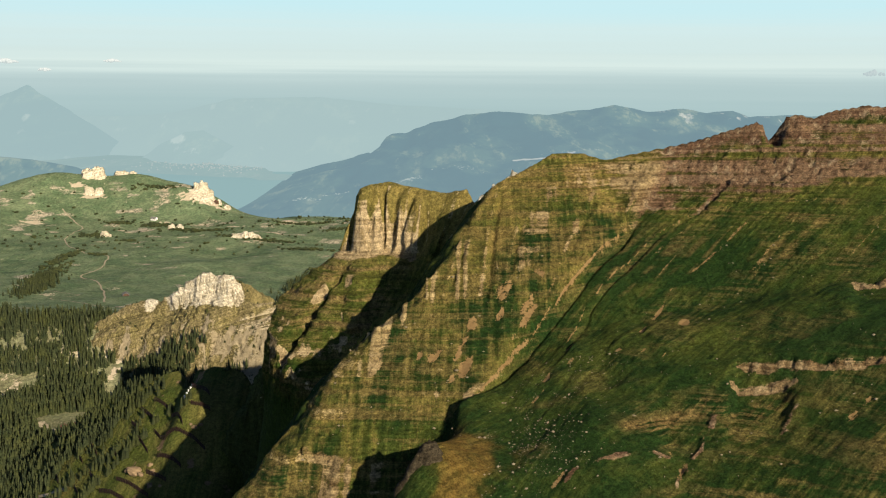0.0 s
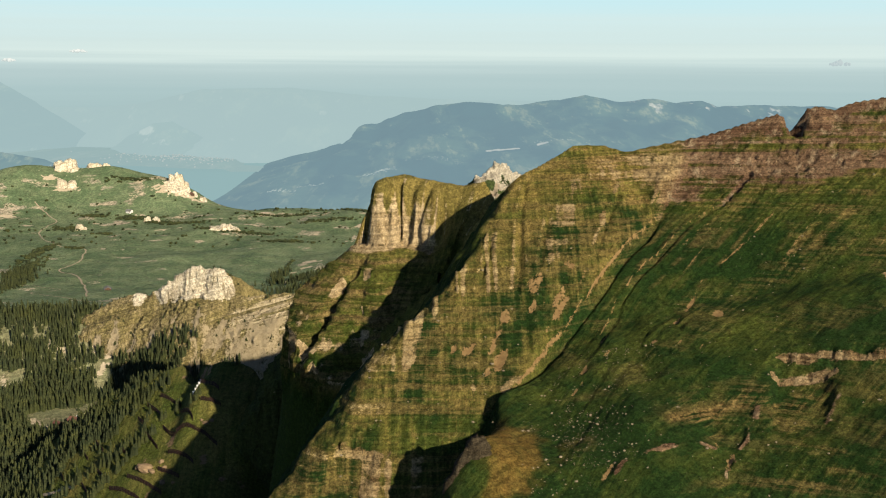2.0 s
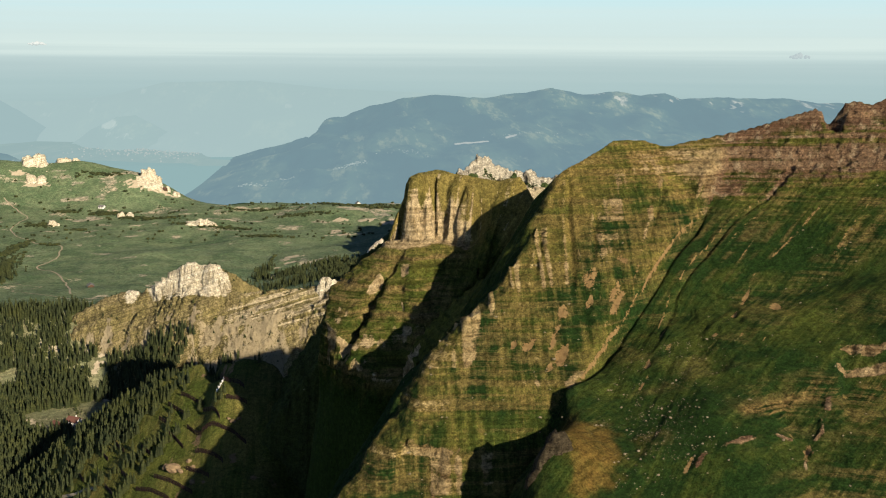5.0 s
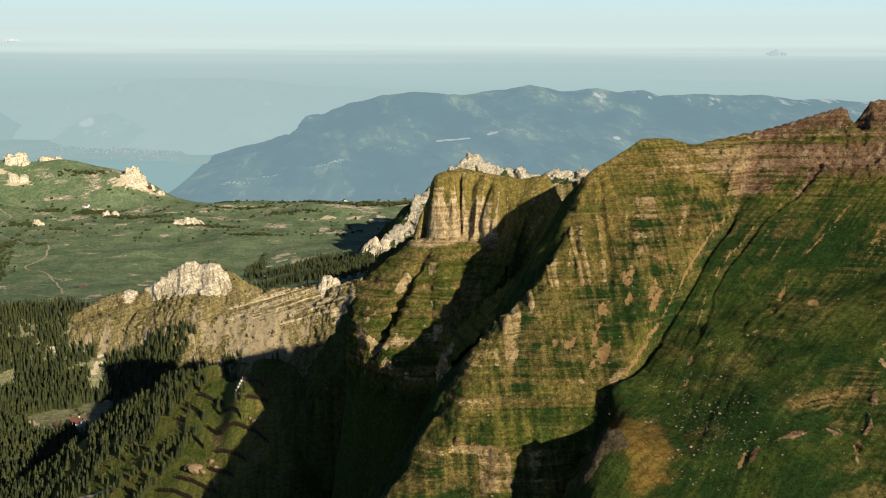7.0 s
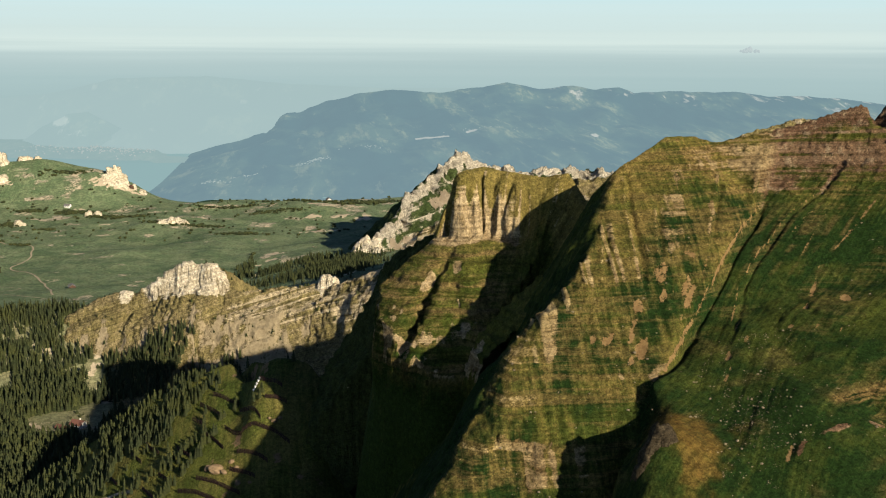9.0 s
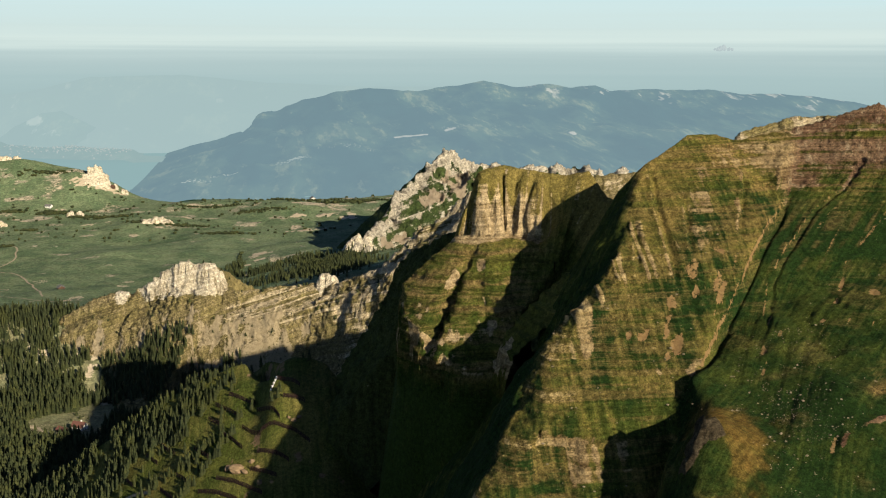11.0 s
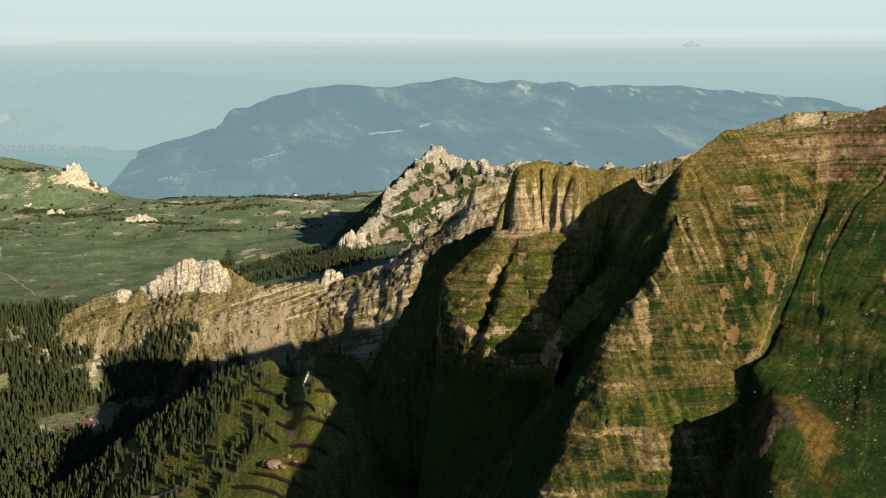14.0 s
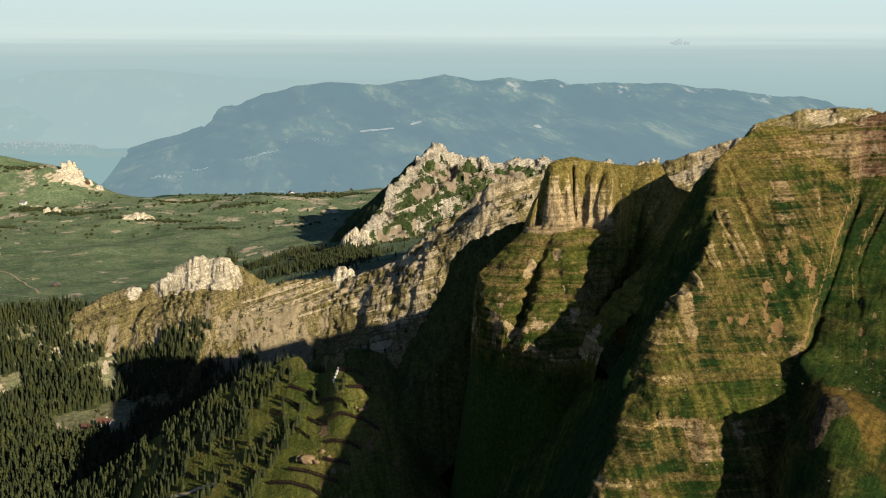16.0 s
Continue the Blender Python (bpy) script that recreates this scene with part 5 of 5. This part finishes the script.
def snow_fence(x0, y0, x1, y1):
    x, y, length = (x0 + x1) / 2, (y0 + y1) / 2, math.hypot(x1 - x0, y1 - y0)
    ob = empty("snow_fence", pose(x, y, land(x, y)))
    ux, uy = (x1 - x0) / length, (y1 - y0) / length
    bays = max(3, round(length / 3.5))
    pts = []
    for i in range(bays + 1):
        s = (i / bays - 0.5) * length
        pts.append((ux * s, uy * s, land(x + ux * s, y + uy * s) - land(x, y)))
    for a in pts:
        bm = bmesh.new()
        box(bm, -0.16, 0.16, -0.16, 0.16, -0.6, 3.2)
        bmesh.ops.translate(bm, verts=bm.verts, vec=a)
        part("post", bm, M_FENCE, ob)
    for a, b in zip(pts, pts[1:]):
        bm = bmesh.new()
        for k in range(5):
            h = 0.5 + 0.6 * k
            n = Vector((uy, -ux, 0)) * 0.1
            lo = [Vector(a) + Vector((0, 0, h)), Vector(b) + Vector((0, 0, h))]
            vs = [bm.verts.new(p + q + Vector((0, 0, dz))) for p in lo for q, dz in ((n, 0), (-n, 0), (-n, 0.34), (n, 0.34))]
            for i in range(4):
                bm.faces.new((vs[i], vs[(i + 1) % 4], vs[4 + (i + 1) % 4], vs[4 + i]))
            bm.faces.new(vs[3::-1])
            bm.faces.new(vs[4:])
        part("slatted_panel", bm, M_FENCE, ob)
    return tagged(ob, "rust-brown slatted snow fence across the grassy spur", "snow fence", "snow fences")


for f in FENCES:
    snow_fence(*f)


# ---- paths ----
def path(name, pts, width, label):
    """A trodden strip laid on the land."""
    dense = []
    for (ax, ay), (bx, by) in zip(pts, pts[1:]):
        k = max(2, int(math.hypot(bx - ax, by - ay) / 6))
        dense += [(ax + (bx - ax) * i / k, ay + (by - ay) * i / k) for i in range(k)]
    dense.append(pts[-1])
    p = np.array(dense, float)
    for _ in range(6):
        p[1:-1] = (p[:-2] + 2 * p[1:-1] + p[2:]) / 4
    p[1:-1] += 1.5 * np.stack([fbm(p[1:-1, 0] / 14, p[1:-1, 1] / 14, 1.0, 2), fbm(p[1:-1, 0] / 14, p[1:-1, 1] / 14, 5.0, 2)], 1)
    t = np.gradient(p, axis=0)
    t /= np.linalg.norm(t, axis=1)[:, None]
    side = np.stack([-t[:, 1], t[:, 0]], 1) * width / 2
    l, r = p + side, p - side
    co = np.concatenate([np.column_stack([l, others(l[:, 0], l[:, 1], None) + 0.5]), np.column_stack([r, others(r[:, 0], r[:, 1], None) + 0.5])])
    k = len(p)
    i = np.arange(k - 1)
    ob = soup(name, co, np.stack([i, i + 1, i + 1 + k, i + k], 1), M_PATH)
    return tagged(ob, label, "path", kind="structure")


path("footpath_1", ((-899, 2338), (-860, 2290), (-808, 2219), (-815, 2120), (-758, 1995), (-700, 1930), (-640, 1890), (-625, 1797), (-640, 1720), (-585, 1660), (-540, 1560), (-515, 1485), (-500, 1440)), 2.8, "pale winding footpath across the meadow")
path("footpath_2", ((-700, 1590), (-609, 1551), (-563, 1535), (-600, 1480), (-540, 1430), (-500, 1400), (-460, 1370), (-330, 1390)), 2.4, "pale footpath crossing the lower meadow")
path("track_1", ((-412, 992), (-402, 984), (-405, 976), (-392, 972), (-378, 975), (-330, 982), (-280, 990)), 2.2, "pale gravel track to the chalet")
path("track_2", ((-300, 690), (-290, 680), (-275, 672), (-262, 660)), 2.0, "pale gravel track through the spruces")

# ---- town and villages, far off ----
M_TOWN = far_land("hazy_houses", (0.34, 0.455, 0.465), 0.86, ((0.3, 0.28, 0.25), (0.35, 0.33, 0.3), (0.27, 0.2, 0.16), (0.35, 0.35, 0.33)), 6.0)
BLOCK = (np.array([(a, b, c) for c in (0, 1) for a, b in ((-.5, -.5), (.5, -.5), (.5, .5), (-.5, .5))] + [(0, -.5, 1.5), (0, .5, 1.5)], float),
         np.array([(0, 1, 5), (0, 5, 4), (1, 2, 6), (1, 6, 5), (2, 3, 7), (2, 7, 6), (3, 0, 4), (3, 4, 7), (4, 5, 8), (6, 7, 9), (5, 6, 9), (5, 9, 8), (7, 4, 8), (7, 8, 9)]))
k = 420
x, y = -880 + 150 * rs.normal(size=k), 4080 + 120 * rs.normal(size=k)
bay = np.abs(x + 560 - 0.10 * (y - 3700) + 60 * fbm(y / 160, 0.4, 2.0, 3))
ok = bay > 185
x, y, bay = x[ok], y[ok], bay[ok]
z = 26 + 12 * step(bay, 150, 190) + 3 * fbm(x / 200, y / 200, 1.0, 3) + 14 * step(bay, 200, 600)
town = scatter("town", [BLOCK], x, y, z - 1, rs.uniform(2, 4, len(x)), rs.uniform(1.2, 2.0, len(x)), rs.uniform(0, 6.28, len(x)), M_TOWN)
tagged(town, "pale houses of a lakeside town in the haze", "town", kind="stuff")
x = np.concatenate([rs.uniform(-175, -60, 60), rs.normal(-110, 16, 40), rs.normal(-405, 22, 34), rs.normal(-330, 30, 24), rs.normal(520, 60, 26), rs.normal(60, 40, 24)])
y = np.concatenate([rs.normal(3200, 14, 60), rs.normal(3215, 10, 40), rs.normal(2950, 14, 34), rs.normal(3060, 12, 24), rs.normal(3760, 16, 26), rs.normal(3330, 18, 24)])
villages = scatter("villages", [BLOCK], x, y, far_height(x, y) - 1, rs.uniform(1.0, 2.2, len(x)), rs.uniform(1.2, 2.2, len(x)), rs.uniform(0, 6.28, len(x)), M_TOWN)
tagged(villages, "tiny pale villages on the far mountainside", "villages", kind="stuff")


# ---- small clouds ----
def cloud(x, y, z, w, h, material, label, seed):
    r = random.Random(seed)
    bm = bmesh.new()
    for _ in range(26):
        f = r.uniform(-1, 1)
        s = (1 - abs(f)) * 0.55 + 0.2
        bmesh.ops.create_icosphere(bm, subdivisions=3, radius=1, matrix=Matrix.LocRotScale((f * w * 0.5, r.uniform(-10, 10), r.uniform(0.0, 0.5) * h * s), None, (w * 0.17 * s * r.uniform(0.7, 1.2), 12, h * 0.42 * s)))
    for v in bm.verts:
        v.co += Vector((noise.noise(v.co / 9 + Vector((seed, 0, 0))), 0, noise.noise(v.co / 9 + Vector((0, seed, 5))) * 0.6)) * h * 0.07
    for f in bm.faces:
        f.smooth = True
    ob = part("cloud", bm, material)
    ob.location = (x, y, z)
    return tagged(ob, label, "cloud", "small clouds")


# the clouds' brightness is mostly painted in as emission
CLOUD = ((0.5, 0.5, 0.5),) * 4
M_CLOUD = far_land("white_cloud", (0.62, 0.70, 0.68), 0.75, CLOUD, 1.0)
M_GREYCLOUD = far_land("grey_cloud", (0.47, 0.565, 0.575), 0.95, CLOUD, 1.0)
cloud(-1520, 4650, 468, 76, 26, M_CLOUD, "small white cloud over the haze", 1)
cloud(-2010, 4650, 462, 110, 34, M_CLOUD, "ragged white cloud over the haze", 2)
cloud(-1815, 4600, 426, 60, 26, M_CLOUD, "faint white cloud above the pyramid mountain", 3)
cloud(1985, 4650, 432, 100, 40, M_GREYCLOUD, "small grey cloud over the haze", 4)
